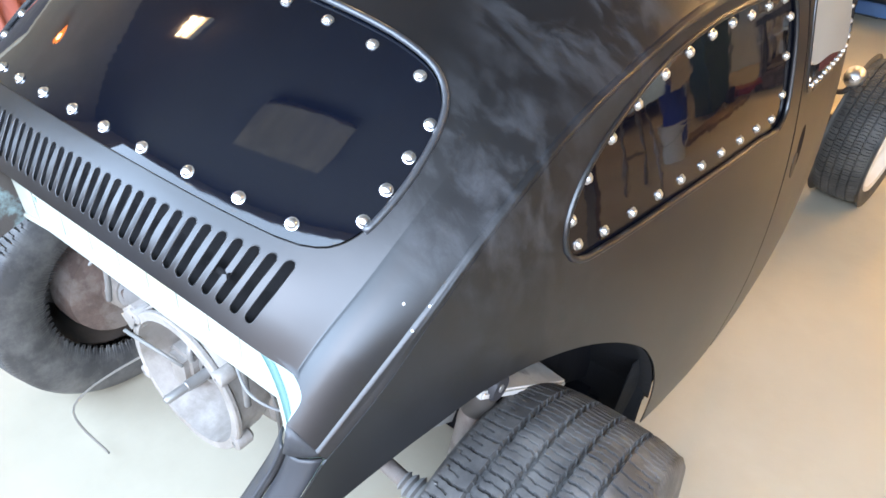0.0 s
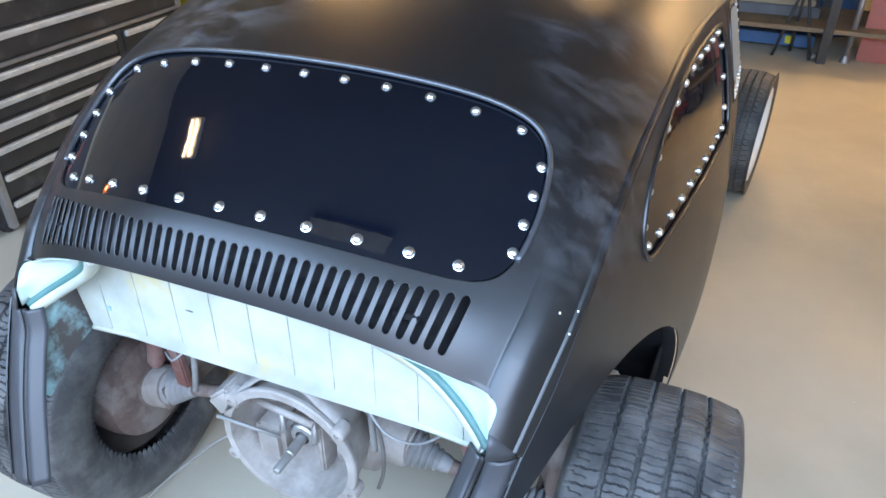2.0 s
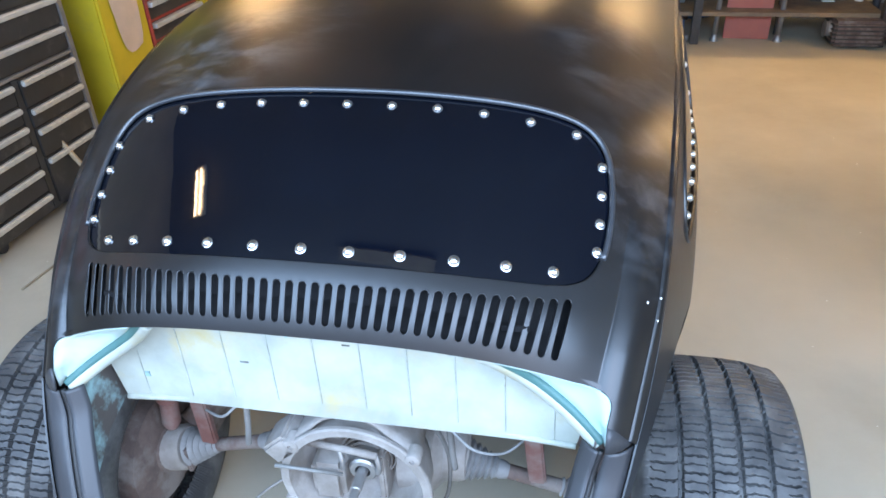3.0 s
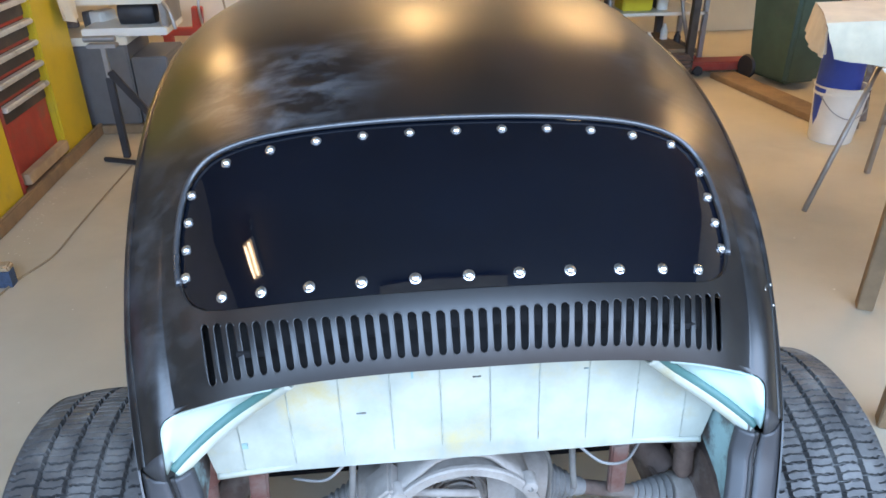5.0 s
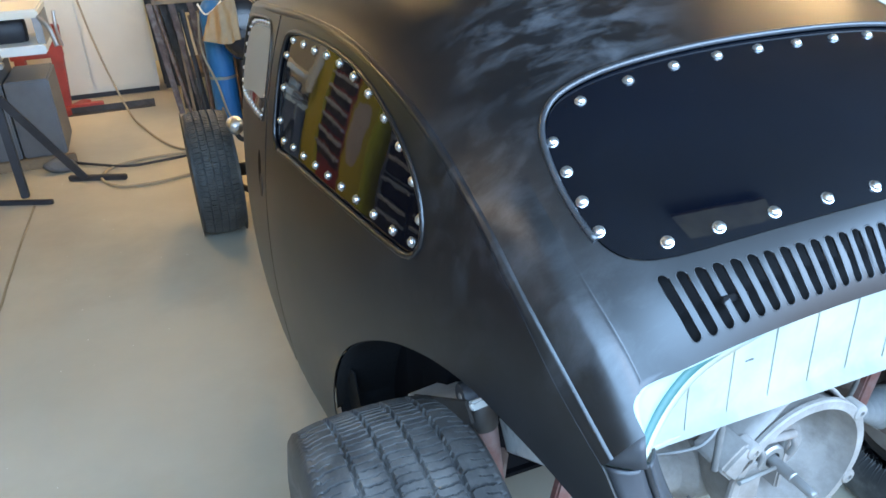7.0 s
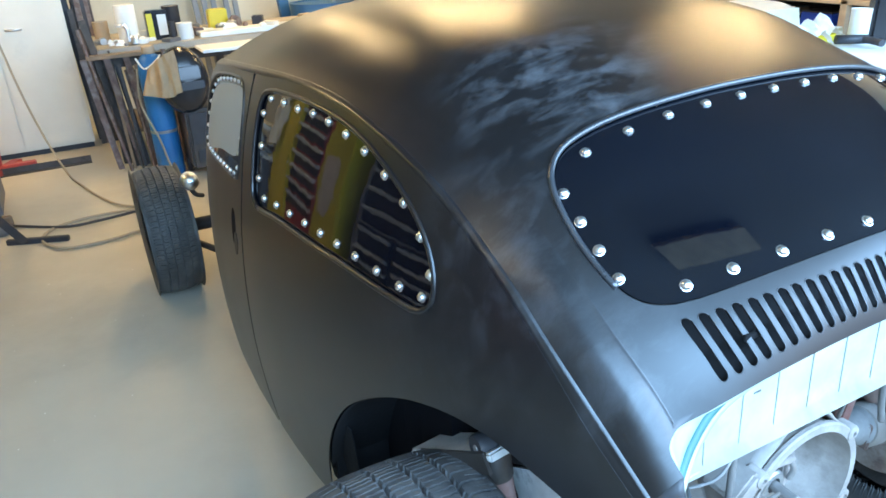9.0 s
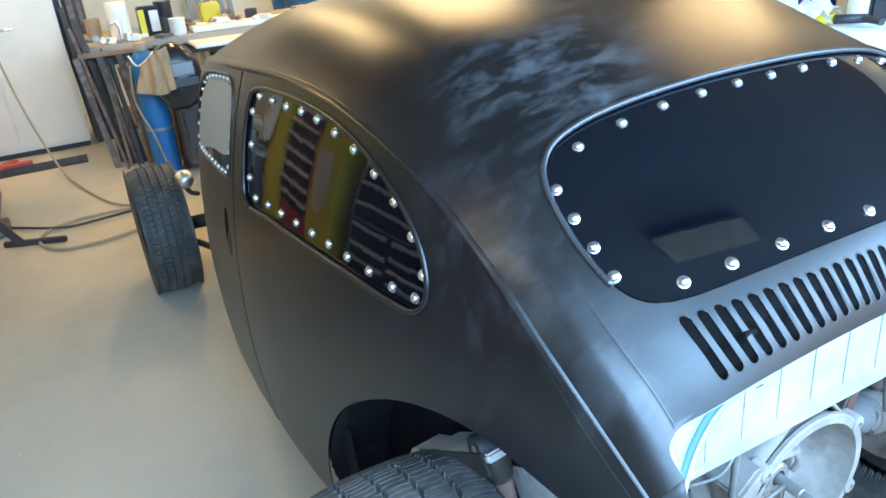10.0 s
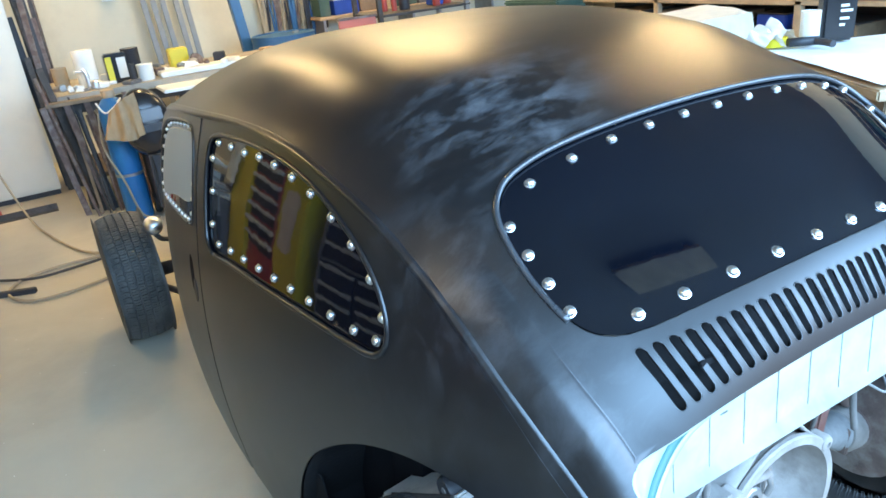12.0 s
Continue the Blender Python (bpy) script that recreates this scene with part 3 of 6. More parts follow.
def offset_loop(loop, d):
    p = np.asarray(loop)
    t = np.roll(p, -1, 0) - np.roll(p, 1, 0)
    t /= np.linalg.norm(t, axis=1)[:, None]
    area = np.sum(p[:, 0] * np.roll(p[:, 1], -1) - p[:, 1] * np.roll(p[:, 0], -1))
    n = np.stack([t[:, 1], -t[:, 0]], 1) * (1 if area > 0 else -1)
    return p + n * d


BOLTS_D = offset_loop(DWIN, -0.012)


def side_of(s):
    flip = s < 0

    def at(y, z, out=0.0):
        return Vector((s * (side_x(y, z) + out), y, z))

    def normal(y, z):
        a, b = at(y + 0.01, z) - at(y - 0.01, z), at(y, z + 0.01) - at(y, z - 0.01)
        n = a.cross(b).normalized()
        return n if n.x * s > 0 else -n

    quarter = part("quarter_panel", sheet(q_loop, [QWIN], (0.03, 0.03), at, 0.003, not flip), "paint", car, "matte black rear quarter panel with wheel arch")
    qw = part("quarter_window", sheet(offset_loop(QWIN, 0.004), [], (0.05, 0.05), lambda y, z: at(y, z, -0.007), 0.004, not flip), "sideglass", car, "dark tinted bolted side window")
    part("window_bead", tube([at(y, z, 0.002) for y, z in list(QWIN) + [QWIN[0]]], 0.0055, 8, False), "paint", quarter, "rounded window flange")
    for y, z in BOLTS_Q:
        bolt(qw, at(y, z, -0.0035), normal(y, z), 1.08)
    door = part("door", sheet(d_loop, [DWIN], (0.035, 0.035), at, 0.003, not flip), "paint", car, "matte black door with recessed latch hole")
    def lean(z):
        return -0.0055 - 0.04 * (z - 1.02)
    dw = part("door_window", sheet(offset_loop(DWIN, 0.004), [], (0.06, 0.06), lambda y, z: at(y, z, lean(z)), 0.004, not flip), "sideglass", car, "dark tinted bolted door window")
    part("window_bead", tube([at(y, z, 0.002) for y, z in list(DWIN) + [DWIN[0]]], 0.0045, 8, False), "paint", door)
    film = closed_spline([(1.222, 0.972), (1.40, 0.944), (1.56, 0.916), (1.604, 0.950), (1.582, 1.045), (1.51, 1.090), (1.39, 1.113), (1.26, 1.119), (1.226, 1.092)], 40)
    part("film", sheet(film, [], (0.06, 0.06), lambda y, z: at(y, z, lean(z) + 0.0052), 0.001, not flip), "film", dw, "pale grey protective film")
    for y, z in closed_spline([tuple(p) for p in BOLTS_D[::3]], 30):
        bolt(dw, at(y, z, lean(z) + 0.0042), normal(y, z), 0.8)
    part("shut_line", tube([at(y + 0.0045, z, -0.0085) for y, z in spline(CUT, 30)], 0.0065, 6, False), "hole", door, "dark shut line")
    # no real recess: a black patch on the skin gives its shade
    latch = part("latch_recess", sheet(closed_spline([(1.243, 0.735), (1.236, 0.775), (1.246, 0.815), (1.268, 0.822), (1.278, 0.79), (1.272, 0.745), (1.262, 0.728)], 24), [], (0.02, 0.02), lambda y, z: at(y, z, 0.0012), 0.002, not flip), "hole", door, "dark patch giving the shade of the door handle hole")
    part("latch_plate", sheet(closed_spline([(1.222, 0.715), (1.216, 0.745), (1.232, 0.768), (1.250, 0.752), (1.248, 0.720), (1.236, 0.704)], 20), [], (0.02, 0.02), lambda y, z: at(y, z, 0.0025), 0.002, not flip), "seal", latch, "worn black latch plate")
    # rolled double flange along the crease
    verts, faces = [], []
    steps = np.linspace(0.0, 9.0, 121)
    for v in steps:
        k = _K[min(NV - 1, int(round(v / 9 * (NV - 1))))]
        low_x, top_x = max(k[0], side_x(k[1], k[2] - 0.007)), max(k[0], side_x(k[1], k[2] - 0.002))
        verts += [Vector((s * (low_x - 0.001), k[1] + 0.001, k[2] - 0.006)), Vector((s * (low_x + 0.0015), k[1], k[2] - 0.004)), Vector((s * (top_x + 0.002), k[1], k[2])), shell(s * 0.998, v, 0.0036), shell(s * 0.994, v, 0.0042), shell(s * 0.990, v, 0.0030), shell(s * 0.986, v, 0.0040), shell(s * 0.981, v, -0.001)]
    for i in range(len(steps) - 1):
        for k in range(7):
            q = (8 * i + k, 8 * i + k + 1, 8 * i + k + 9, 8 * i + k + 8)
            faces.append(q if s > 0 else q[::-1])
    part("drip_rail", mesh("drip_rail", verts, faces, True), "paint", car, "rolled seam along the quarter crease")
    # corner of the tail, then the leg beside the open engine bay, its rubber seal and flange
    outer = spline([(0.490, -0.040, 0.799), (0.482, -0.065, 0.76), (0.474, -0.087, 0.726), (0.455, -0.130, 0.66), (0.434, -0.168, 0.595), (0.411, -0.205, 0.53)], 24)
    inner = spline([(0.449, -0.060, 0.799), (0.440, -0.072, 0.76), (0.432, -0.094, 0.726), (0.413, -0.137, 0.66), (0.392, -0.175, 0.595), (0.369, -0.212, 0.53)], 24)
    seam_at = shell(s * 0.905, 0.0)
    corner = []
    for a in np.linspace(0, 1, 7):
        p = shell(s * (0.905 + 0.095 * a), 0.0)
        corner.append((p, Vector((p.x, p.y - 0.25 * (p.z - 0.799), 0.799))))
    verts = [p for p, q in corner] + [q for p, q in corner]
    faces = [(k, k + 1, k + 8, k + 7) for k in range(6)]
    tip = part("tail_corner", mesh("tail_corner", verts, faces if s < 0 else [f[::-1] for f in faces], True), "leg", car)
    tip.modifiers.new("thickness", "SOLIDIFY").thickness = 0.003

    def strip(name, a_line, b_line, bow, mat, parent, label):
        verts, faces = [], []
        for i, (a, b) in enumerate(zip(a_line, b_line)):
            full = bow * (0.25 + 0.75 * math.exp(-i / 6))
            for w in (0.0, 0.25, 0.5, 0.75, 1.0):
                p = a * (1 - w) + b * w
                verts.append((s * p[0], p[1] - full * math.sin(math.pi * w), p[2]))
        for i in range(len(a_line) - 1):
            for k in range(4):
                q = (5 * i + k, 5 * i + k + 1, 5 * i + k + 6, 5 * i + k + 5)
                faces.append(q if s > 0 else q[::-1])
        ob = part(name, mesh(name, verts, faces, True), mat, parent, label)
        mod = ob.modifiers.new("thickness", "SOLIDIFY")
        mod.thickness, mod.offset = 0.004, -1
        return ob
    leg = strip("tail_leg", outer - np.array((0, 0, 0.003)), inner - np.array((0, 0, 0.003)), 0.009, "leg", car, "grey primed strip below the quarter panel")
    gap = inner + np.array((-0.006, 0.004, -0.002))
    part("leg_seal", tube([Vector((s * p[0], p[1], p[2])) for p in gap], 0.0045, 8, False), "seal", leg, "black rubber seal")
    strip("leg_flange", inner + np.array((-0.011, 0.0, -0.003)), inner + np.array((-0.034, 0.022, -0.003)), 0.003, "leg", leg, "pale inner flange")
    # black underseal inside the wheel arch
    arch = spline(ARCH, 48)
    verts, faces = [], []
    for k, (y, z) in enumerate(arch):
        deep = 0.29 if y > 0.45 else 0.22 if y > 0.22 else 0.20 * max(0.10, y / 0.22)
        for w in (0.0, 0.12, 0.4, 0.7, 1.0):
            verts.append((s * (side_x(y, z) - 0.003 - deep * w), y, z + 0.012 * (w > 0)))
    for i in range(len(arch) - 1):
        for k in range(4):
            q = (5 * i + k, 5 * i + k + 1, 5 * i + k + 6, 5 * i + k + 5)
            faces.append(q if s > 0 else q[::-1])
    liner = part("arch_liner", mesh("arch_liner", verts, faces, True), "liner", car, "black undersealed wheel arch")
    liner.modifiers.new("thickness", "SOLIDIFY").thickness = 0.003
    # two black sheets added so the notch ahead of the arch stays dark
    part("splash_panel", box((min(s * 0.40, s * 0.652), 0.727, 0.245), (max(s * 0.40, s * 0.652), 0.737, 0.50), 0.003), "liner", car)
    part("arch_flap", sheet([(0.68, 0.24), (0.84, 0.24), (0.84, 0.44), (0.72, 0.50), (0.66, 0.50)], [], (0.04, 0.04), lambda y, z: at(y, z, -0.035), 0.003, not flip), "liner", car, "black sheet added to keep the gap inside the sill dark")
    a, b = Vector((s * 0.495, 0.285, 0.668)), Vector((s * 0.525, 0.50, 0.535))
    bar = Matrix.Translation(a) @ (b - a).to_track_quat("Y", "Z").to_matrix().to_4x4()
    # the arm's lit look comes from its pale colour
    arm = part("damper_arm", box((-0.045, -0.03, -0.010), (0.040, (b - a).length, 0.006), 0.004, bar), "litsteel", car, "pale dusty damper arm, lightened to look lit")
    part("edge_flange", box((-0.049, -0.02, -0.03), (-0.043, (b - a).length * 0.8, 0.010), 0.002, bar), "darksteel", arm)


for s in (-1, 1):
    side_of(s)

# ---- open engine bay ----
def fw(x, z):
    return Vector((x, 0.062 - 0.02 * (x / 0.42) ** 2 + 0.03 * (z - 0.69), z))


firewall = part("firewall", sheet([(-0.41, 0.695), (0.41, 0.695), (0.43, 0.80), (0.40, 0.93), (0.2, 0.965), (-0.2, 0.965), (-0.40, 0.93), (-0.43, 0.80)], [], (0.03, 0.03), fw, 0.004), "firewall", car, "whitish turquoise ribbed firewall with peeling patches")
for k in range(10):
    xs = -0.37 + k * 0.082
    part("firewall_seam", tube([fw(xs + 0.006 * (1 - (z - 0.69) / 0.25), z) + Vector((0, -0.001, 0)) for z in (0.70, 0.77, 0.85, 0.945)], 0.0011, 6), "fwseam", firewall)
part("firewall_edge", tube([fw(x, 0.695) for x in np.linspace(-0.41, 0.41, 12)], 0.006, 8), "firewall", firewall)
for x, z, w, h in ((-0.30, 0.90, 0.004, 0.004), (-0.17, 0.79, 0.016, 0.003), (0.02, 0.845, 0.014, 0.003), (0.035, 0.885, 0.006, 0.012), (0.20, 0.85, 0.008, 0.003), (-0.085, 0.86, 0.004, 0.02), (0.30, 0.89, 0.004, 0.012), (-0.36, 0.75, 0.010, 0.012)):
    p = fw(x, z)
    part("scratch", box((x - w / 2, p.y - 0.0012, z - h / 2), (x + w / 2, p.y + 0.003, z + h / 2), 0.0005, pose(0, 0, 0)), "turqrust", firewall)
for s in (-1, 1):
    # hollow gusset in the corner of the opening, a dark groove and a white lip
    n = 26
    top = [shell(u, v, -0.005) for u, v in spline([(0.58, 0.435), (0.68, 0.475), (0.78, 0.515), (0.845, 0.553), (0.877, 0.538), (0.90, 0.46), (0.909, 0.36), (0.91, 0.2), (0.91, 0.03)], n - 4)]
    top += [Vector((0.452, -0.052, z)) for z in (0.836, 0.826, 0.814, 0.80)]
    low = spline([(0.272, -0.034, 0.945), (0.318, -0.006, 0.895), (0.352, 0.0, 0.866), (0.392, -0.010, 0.838), (0.425, -0.026, 0.815), (0.446, -0.040, 0.799)], n)
    verts, faces = [], []
    for a, b in zip(top, low):
        for w in (0.0, 0.25, 0.5, 0.75, 1.0):
            p = Vector(a) * (1 - w) + Vector(b) * w + Vector((-0.2, 0.8, 0.5)) * 0.012 * math.sin(math.pi * w)
            verts.append((s * p.x, p.y, p.z))
    for i in range(n - 1):
        for k in range(4):
            q = (5 * i + k, 5 * i + k + 1, 5 * i + k + 6, 5 * i + k + 5)
            faces.append(q[::-1] if s > 0 else q)
    g = part("corner_gusset", mesh("corner_gusset", verts, faces, True), "turquoise", car, "pale turquoise corner gusset of the engine opening")
    mod = g.modifiers.new("thickness", "SOLIDIFY")
    mod.thickness = 0.004
    part("gusset_groove", tube([Vector((s * (b[0] - 0.001), b[1] - 0.001, b[2] - 0.002)) for b in low], 0.0088, 8, False), "teal", g, "dark teal sealer groove")
    verts, faces = [], []
    for b in low:
        for dx, dy, dz in ((-0.003, -0.004, -0.002), (-0.008, -0.006, -0.007), (-0.013, -0.004, -0.013), (-0.014, 0.004, -0.016), (-0.012, 0.02, -0.014)):
            verts.append((s * (b[0] + dx), b[1] + dy, b[2] + dz))
    for i in range(n - 1):
        for k in range(4):
            q = (5 * i + k, 5 * i + k + 1, 5 * i + k + 6, 5 * i + k + 5)
            faces.append(q[::-1] if s > 0 else q)
    lp = part("gusset_lip", mesh("gusset_lip", verts, faces, True), "firewall", g, "white rounded lip")
    lp.modifiers.new("thickness", "SOLIDIFY").thickness = 0.003
    # inner wing
    wing = sheet([(-0.045, 0.80), (-0.085, 0.70), (-0.10, 0.64), (-0.08, 0.61), (-0.05, 0.63), (-0.01, 0.66), (0.055, 0.68), (0.085, 0.70), (0.07, 0.80), (0.03, 0.86), (0.0, 0.86)], [], (0.02, 0.02),
                 lambda y, z: Vector((s * (0.437 - 0.08 * max(0.0, 0.8 - z)), y, z)), 0.004)
    part("inner_wing", wing, "turqrust", car, "rusty turquoise inner wing")

# ---- wheels ----
def tyre_mesh(radius, width, rim, ribs, sipes, depth, rubber="rubber"):
    prof = [(-0.5, rim), (-0.55, rim + 0.012), (-0.60, rim + 0.045), (-0.595, rim + 0.075), (-0.56, radius - 0.022), (-0.525, radius - 0.012)]
    flat = np.linspace(-0.50, 0.50, 91)
    prof += [(t, radius - 0.012 * (abs(t) / 0.5) ** 3) for t in flat]
    prof += [(-a, b) for a, b in prof[:6][::-1]]
    steps = sipes * 20
    verts, faces = [], []
    n = len(prof)
    for i in range(steps):
        a = 2 * math.pi * i / steps
        for t, r in prof:
            if abs(t) <= 0.501:
                turn = a * sipes / (2 * math.pi)
                pos = (t + 0.5) * (ribs + 1) + 0.032 * (2 * abs(2 * (turn % 1.0) - 1) - 1)
                f = abs(pos - round(pos))
                rib = math.floor(pos)
                if f < 0.085 and 0 < round(pos) < ribs + 1:
                    r -= depth
                else:
                    ph = (turn + 0.37 * rib + (0.10 * math.sin((pos - rib) * 3.14) + 0.025 * math.sin((pos - rib) * 19)) * (1 if rib % 2 else -1)) % 1.0
                    if ph < 0.11:
                        r -= depth * 0.9
                    elif 0.52 < ph < 0.58 and (0 < rib < ribs or abs(t) > 0.40):
                        r -= depth * 0.45
            verts.append((t * width, r * math.cos(a), r * math.sin(a)))
    for i in range(steps):
        j = (i + 1) % steps
        for k in range(n - 1):
            faces.append((i * n + k, i * n + k + 1, j * n + k + 1, j * n + k))
    me = mesh("tyre", verts, faces, False)
    me.materials.append(M[rubber])
    for p in me.polygons:
        k = p.index % (n - 1)
        p.use_smooth = k < 6 or k > n - 8
    return me


def rim_mesh(rim, width):
    h = width / 2
    bm = lathe([(rim - 0.002, -h * 0.82), (rim + 0.004, -h * 0.8), (rim - 0.006, -h * 0.7), (rim - 0.014, -h * 0.5), (rim - 0.03, 0.0), (rim - 0.014, h - 0.03), (rim - 0.004, h - 0.012), (rim + 0.012, h - 0.004), (rim + 0.008, h + 0.002),
                (rim - 0.008, h - 0.004), (rim - 0.02, h - 0.03), (rim - 0.034, h * 0.55), (0.11, h * 0.62), (0.085, h * 0.42), (0.03, h * 0.42), (0.03, h * 0.36), (0.085, h * 0.34), (0.11, h * 0.54), (rim - 0.04, h * 0.46), (rim - 0.036, 0.0), (rim - 0.020, -h * 0.5)],
               40, pose(0, 0, 0, 0, 90, 0), closed=True)
    return finish(bm, "rim")


REAR, FRONT = tyre_mesh(0.326, 0.250, 0.190, 4, 66, 0.011), tyre_mesh(0.280, 0.160, 0.208, 4, 72, 0.008, "rubberfront")
RIM_R, RIM_F, RIM_N = rim_mesh(0.190, 0.235), rim_mesh(0.208, 0.175), rim_mesh(0.208, 0.120)
RIM_R.materials.append(M["darksteel"])
RIM_F.materials.append(M["plastic"])
RIM_N.materials.append(M["darksteel"])
drum_mesh = finish(lathe([(0.02, -0.09), (0.05, -0.09), (0.06, -0.055), (0.11, -0.05), (0.135, -0.045), (0.142, -0.01), (0.142, 0.03), (0.13, 0.04), (0.02, 0.04)], 36, pose(0, 0, 0, 0, 90, 0)), "brake_drum")
drum_mesh.materials.append(M["rust"])
for s in (-1, 1):
    for y, x, r, tm, rm, what in ((0.245, 0.669, 0.326, REAR, RIM_R, "wide rear wheel with deep treaded dusty tyre"), (2.675, 0.735, 0.280, FRONT, RIM_F if s > 0 else RIM_N, "narrow front wheel with ribbed tyre and white rim" if s > 0 else "narrow front wheel with ribbed tyre and dark rim")):
        hub = new("wheel")
        hub.parent = car
        hub["label"] = what
        hub.matrix_local = pose(s * x, y, r, 17 if s > 0 else 5, 0, (-7 if y > 1 else 0) if s > 0 else 180)
        for nm, me in (("tyre", tm), ("rim", rm)):
            o = new(nm, me)
            o.parent = hub
    for k in range(6):
        a = radians((206 if s > 0 else 26) + 8 * k)
        rim_at = Vector((-s * 0.1492, 0.262 * math.cos(a), 0.262 * math.sin(a)))
        bar = part("raised_bar", box((-0.0015, -0.007, -0.012), (0.0015, 0.007, 0.012), 0.0006, Matrix.Translation(rim_at) @ pose(0, 0, 0, math.degrees(a) - 90, 0, 0)), "boot", car, "pale raised bar of the tyre wall")
        bar.matrix_local = pose(s * 0.669, 0.245, 0.326)
    d = new("brake_drum", drum_mesh)
    d.parent = car
    d.matrix_local = pose(s * 0.585, 0.245, 0.326, 0, 0, 0 if s > 0 else 180)
    # drive shaft, joints and boots
    a, b = Vector((s * 0.50, 0.24, 0.335)), Vector((s * 0.16, 0.23, 0.43))
    ax = (b - a)
    mt = Matrix.Translation(a) @ ax.to_track_quat("Z", "Y").to_matrix().to_4x4()
    L = ax.length
    shaft = part("drive_shaft", lathe([(0.016, 0.02), (0.016, L - 0.01)], 16, mt), "rust", car)
    part("joint", lathe([(0.03, -0.05), (0.052, -0.045), (0.054, 0.02), (0.047, 0.03), (0.02, 0.032)], 24, mt), "alu", shaft, "dusty outer drive joint")
    rings = []
    for k in range(6):
        t = 0.032 + k * 0.014
        rr = 0.046 - 0.005 * k
        rings += [(rr - 0.007, t), (rr, t + 0.006), (rr - 0.008, t + 0.013)]
    part("boot", lathe([(0.02, 0.03)] + rings + [(0.016, 0.125)], 24, mt), "boot", shaft, "ribbed rubber boot")
    rings = [(max(0.02, r), L - t) for r, t in reversed(rings)]
    part("boot", lathe([(0.016, L - 0.125)] + rings + [(0.03, L - 0.03)], 24, mt), "boot", shaft, "ribbed rubber boot")
    part("joint", lathe([(0.03, L - 0.032), (0.05, L - 0.03), (0.052, L + 0.03), (0.03, L + 0.05)], 24, mt), "alu", shaft, "dusty inner drive joint")
    top, low = Vector((s * 0.505, 0.293, 0.662)), Vector((s * 0.50, 0.235, 0.40))
    ax = low - top
    ms = Matrix.Translation(top) @ ax.to_track_quat("Z", "Y").to_matrix().to_4x4()
    shock = part("shock_absorber", lathe([(0.018, 0.045), (0.025, 0.048), (0.026, 0.055), (0.026, 0.19), (0.021, 0.195), (0.021, 0.25), (0.012, 0.265)], 24, ms), "shock" if s < 0 else "rust", car, "faded pinkish red shock absorber" if s < 0 else "rusty brown shock absorber")
    part("dust_cap", lathe([(0.012, -0.004), (0.024, 0.0), (0.028, 0.008), (0.028, 0.05), (0.024, 0.058), (0.016, 0.06)], 24, ms), "darksteel", shock, "dark oily dust cap")
    part("eye", lathe([(0.008, -0.034), (0.022, -0.034), (0.025, -0.028), (0.025, 0.028), (0.022, 0.034), (0.008, 0.034)], 20, Matrix.Translation(top + Vector((0, 0, 0.012))) @ pose(0, 0, 0, 0, 90, 0), closed=True), "dark", shock)
    part("pivot_bolt", tube([top + Vector((-s * 0.07, 0, 0.012)), top + Vector((s * 0.035, 0, 0.012))], 0.007, 8, False), "steel", shock, "bare steel pivot bolt")
    # plate in the same lightened colour, as if daylight reached it
    part("frame_plate", box((-0.004, -0.085, -0.035), (0.004, 0.075, 0.035), 0.004, Matrix.Translation((s * 0.440, 0.262, 0.572)) @ pose(0, 0, 0, -32, 0, 0)), "litsteel", car, "pale frame plate, lightened to look lit")
    part("spring_plate", box((s * 0.46 - 0.006, 0.2, 0.30), (s * 0.46 + 0.006, 0.75, 0.37), 0.003), "rust", car)
    part("trailing_arm", tube([(s * 0.50, 0.30, 0.35), (s * 0.42, 0.42, 0.40), (s * 0.30, 0.60, 0.38)], 0.035, 10), "rust", car)

# bell housing open to the rear, gearbox, release bearing and fork shaft
BELL = Matrix.Translation((0.002, 0.062, 0.496)) @ pose(0, 0, 0, -90, 0, 0)
bell = part("bell_housing", lathe([(0.134, 0.0), (0.149, 0.0), (0.152, 0.003), (0.152, 0.010), (0.143, 0.016), (0.140, 0.07), (0.125, 0.11), (0.095, 0.135), (0.05, 0.14), (0.05, 0.132), (0.085, 0.126), (0.114, 0.10), (0.128, 0.07)], 56, BELL, closed=True),
            "alu", car, "dusty cast alloy bell housing open to the rear")
for deg in (38, 142, 205, 335):
    a = radians(deg)
    ml = Matrix.Translation((0.002 + 0.150 * math.cos(a), 0.060, 0.496 + 0.150 * math.sin(a))) @ pose(0, 0, 0, -90, 0, 0)
    lug = part("bell_lug", lathe([(0.0055, 0.012), (0.0055, -0.002), (0.014, 0.0), (0.016, 0.004), (0.016, 0.03), (0.010, 0.036)], 14, ml), "alu", bell)
    part("bolt_hole", lathe([(0.0002, 0.004), (0.0054, 0.004), (0.0054, 0.006)], 10, ml), "hole", lug)
part("corner_boss", box((-0.035, -0.004, -0.024), (0.030, 0.075, 0.024), 0.006, Matrix.Translation((-0.138, 0.066, 0.572)) @ pose(0, 0, 0, 0, -42, 0)), "alu", bell, "square cast corner boss")
# black disc that paints the opening's shade on the casting
part("inspection_opening", lathe([(0.0002, 0.0), (0.026, 0.0), (0.030, 0.004), (0.030, 0.010)], 18, Matrix.Translation((0.060, 0.150, 0.590)) @ pose(0, 0, 0, -60, 0, 0)), "hole", bell, "dark disc giving the shade of an opening in the casting")
bm = bmesh.new()
rows = []
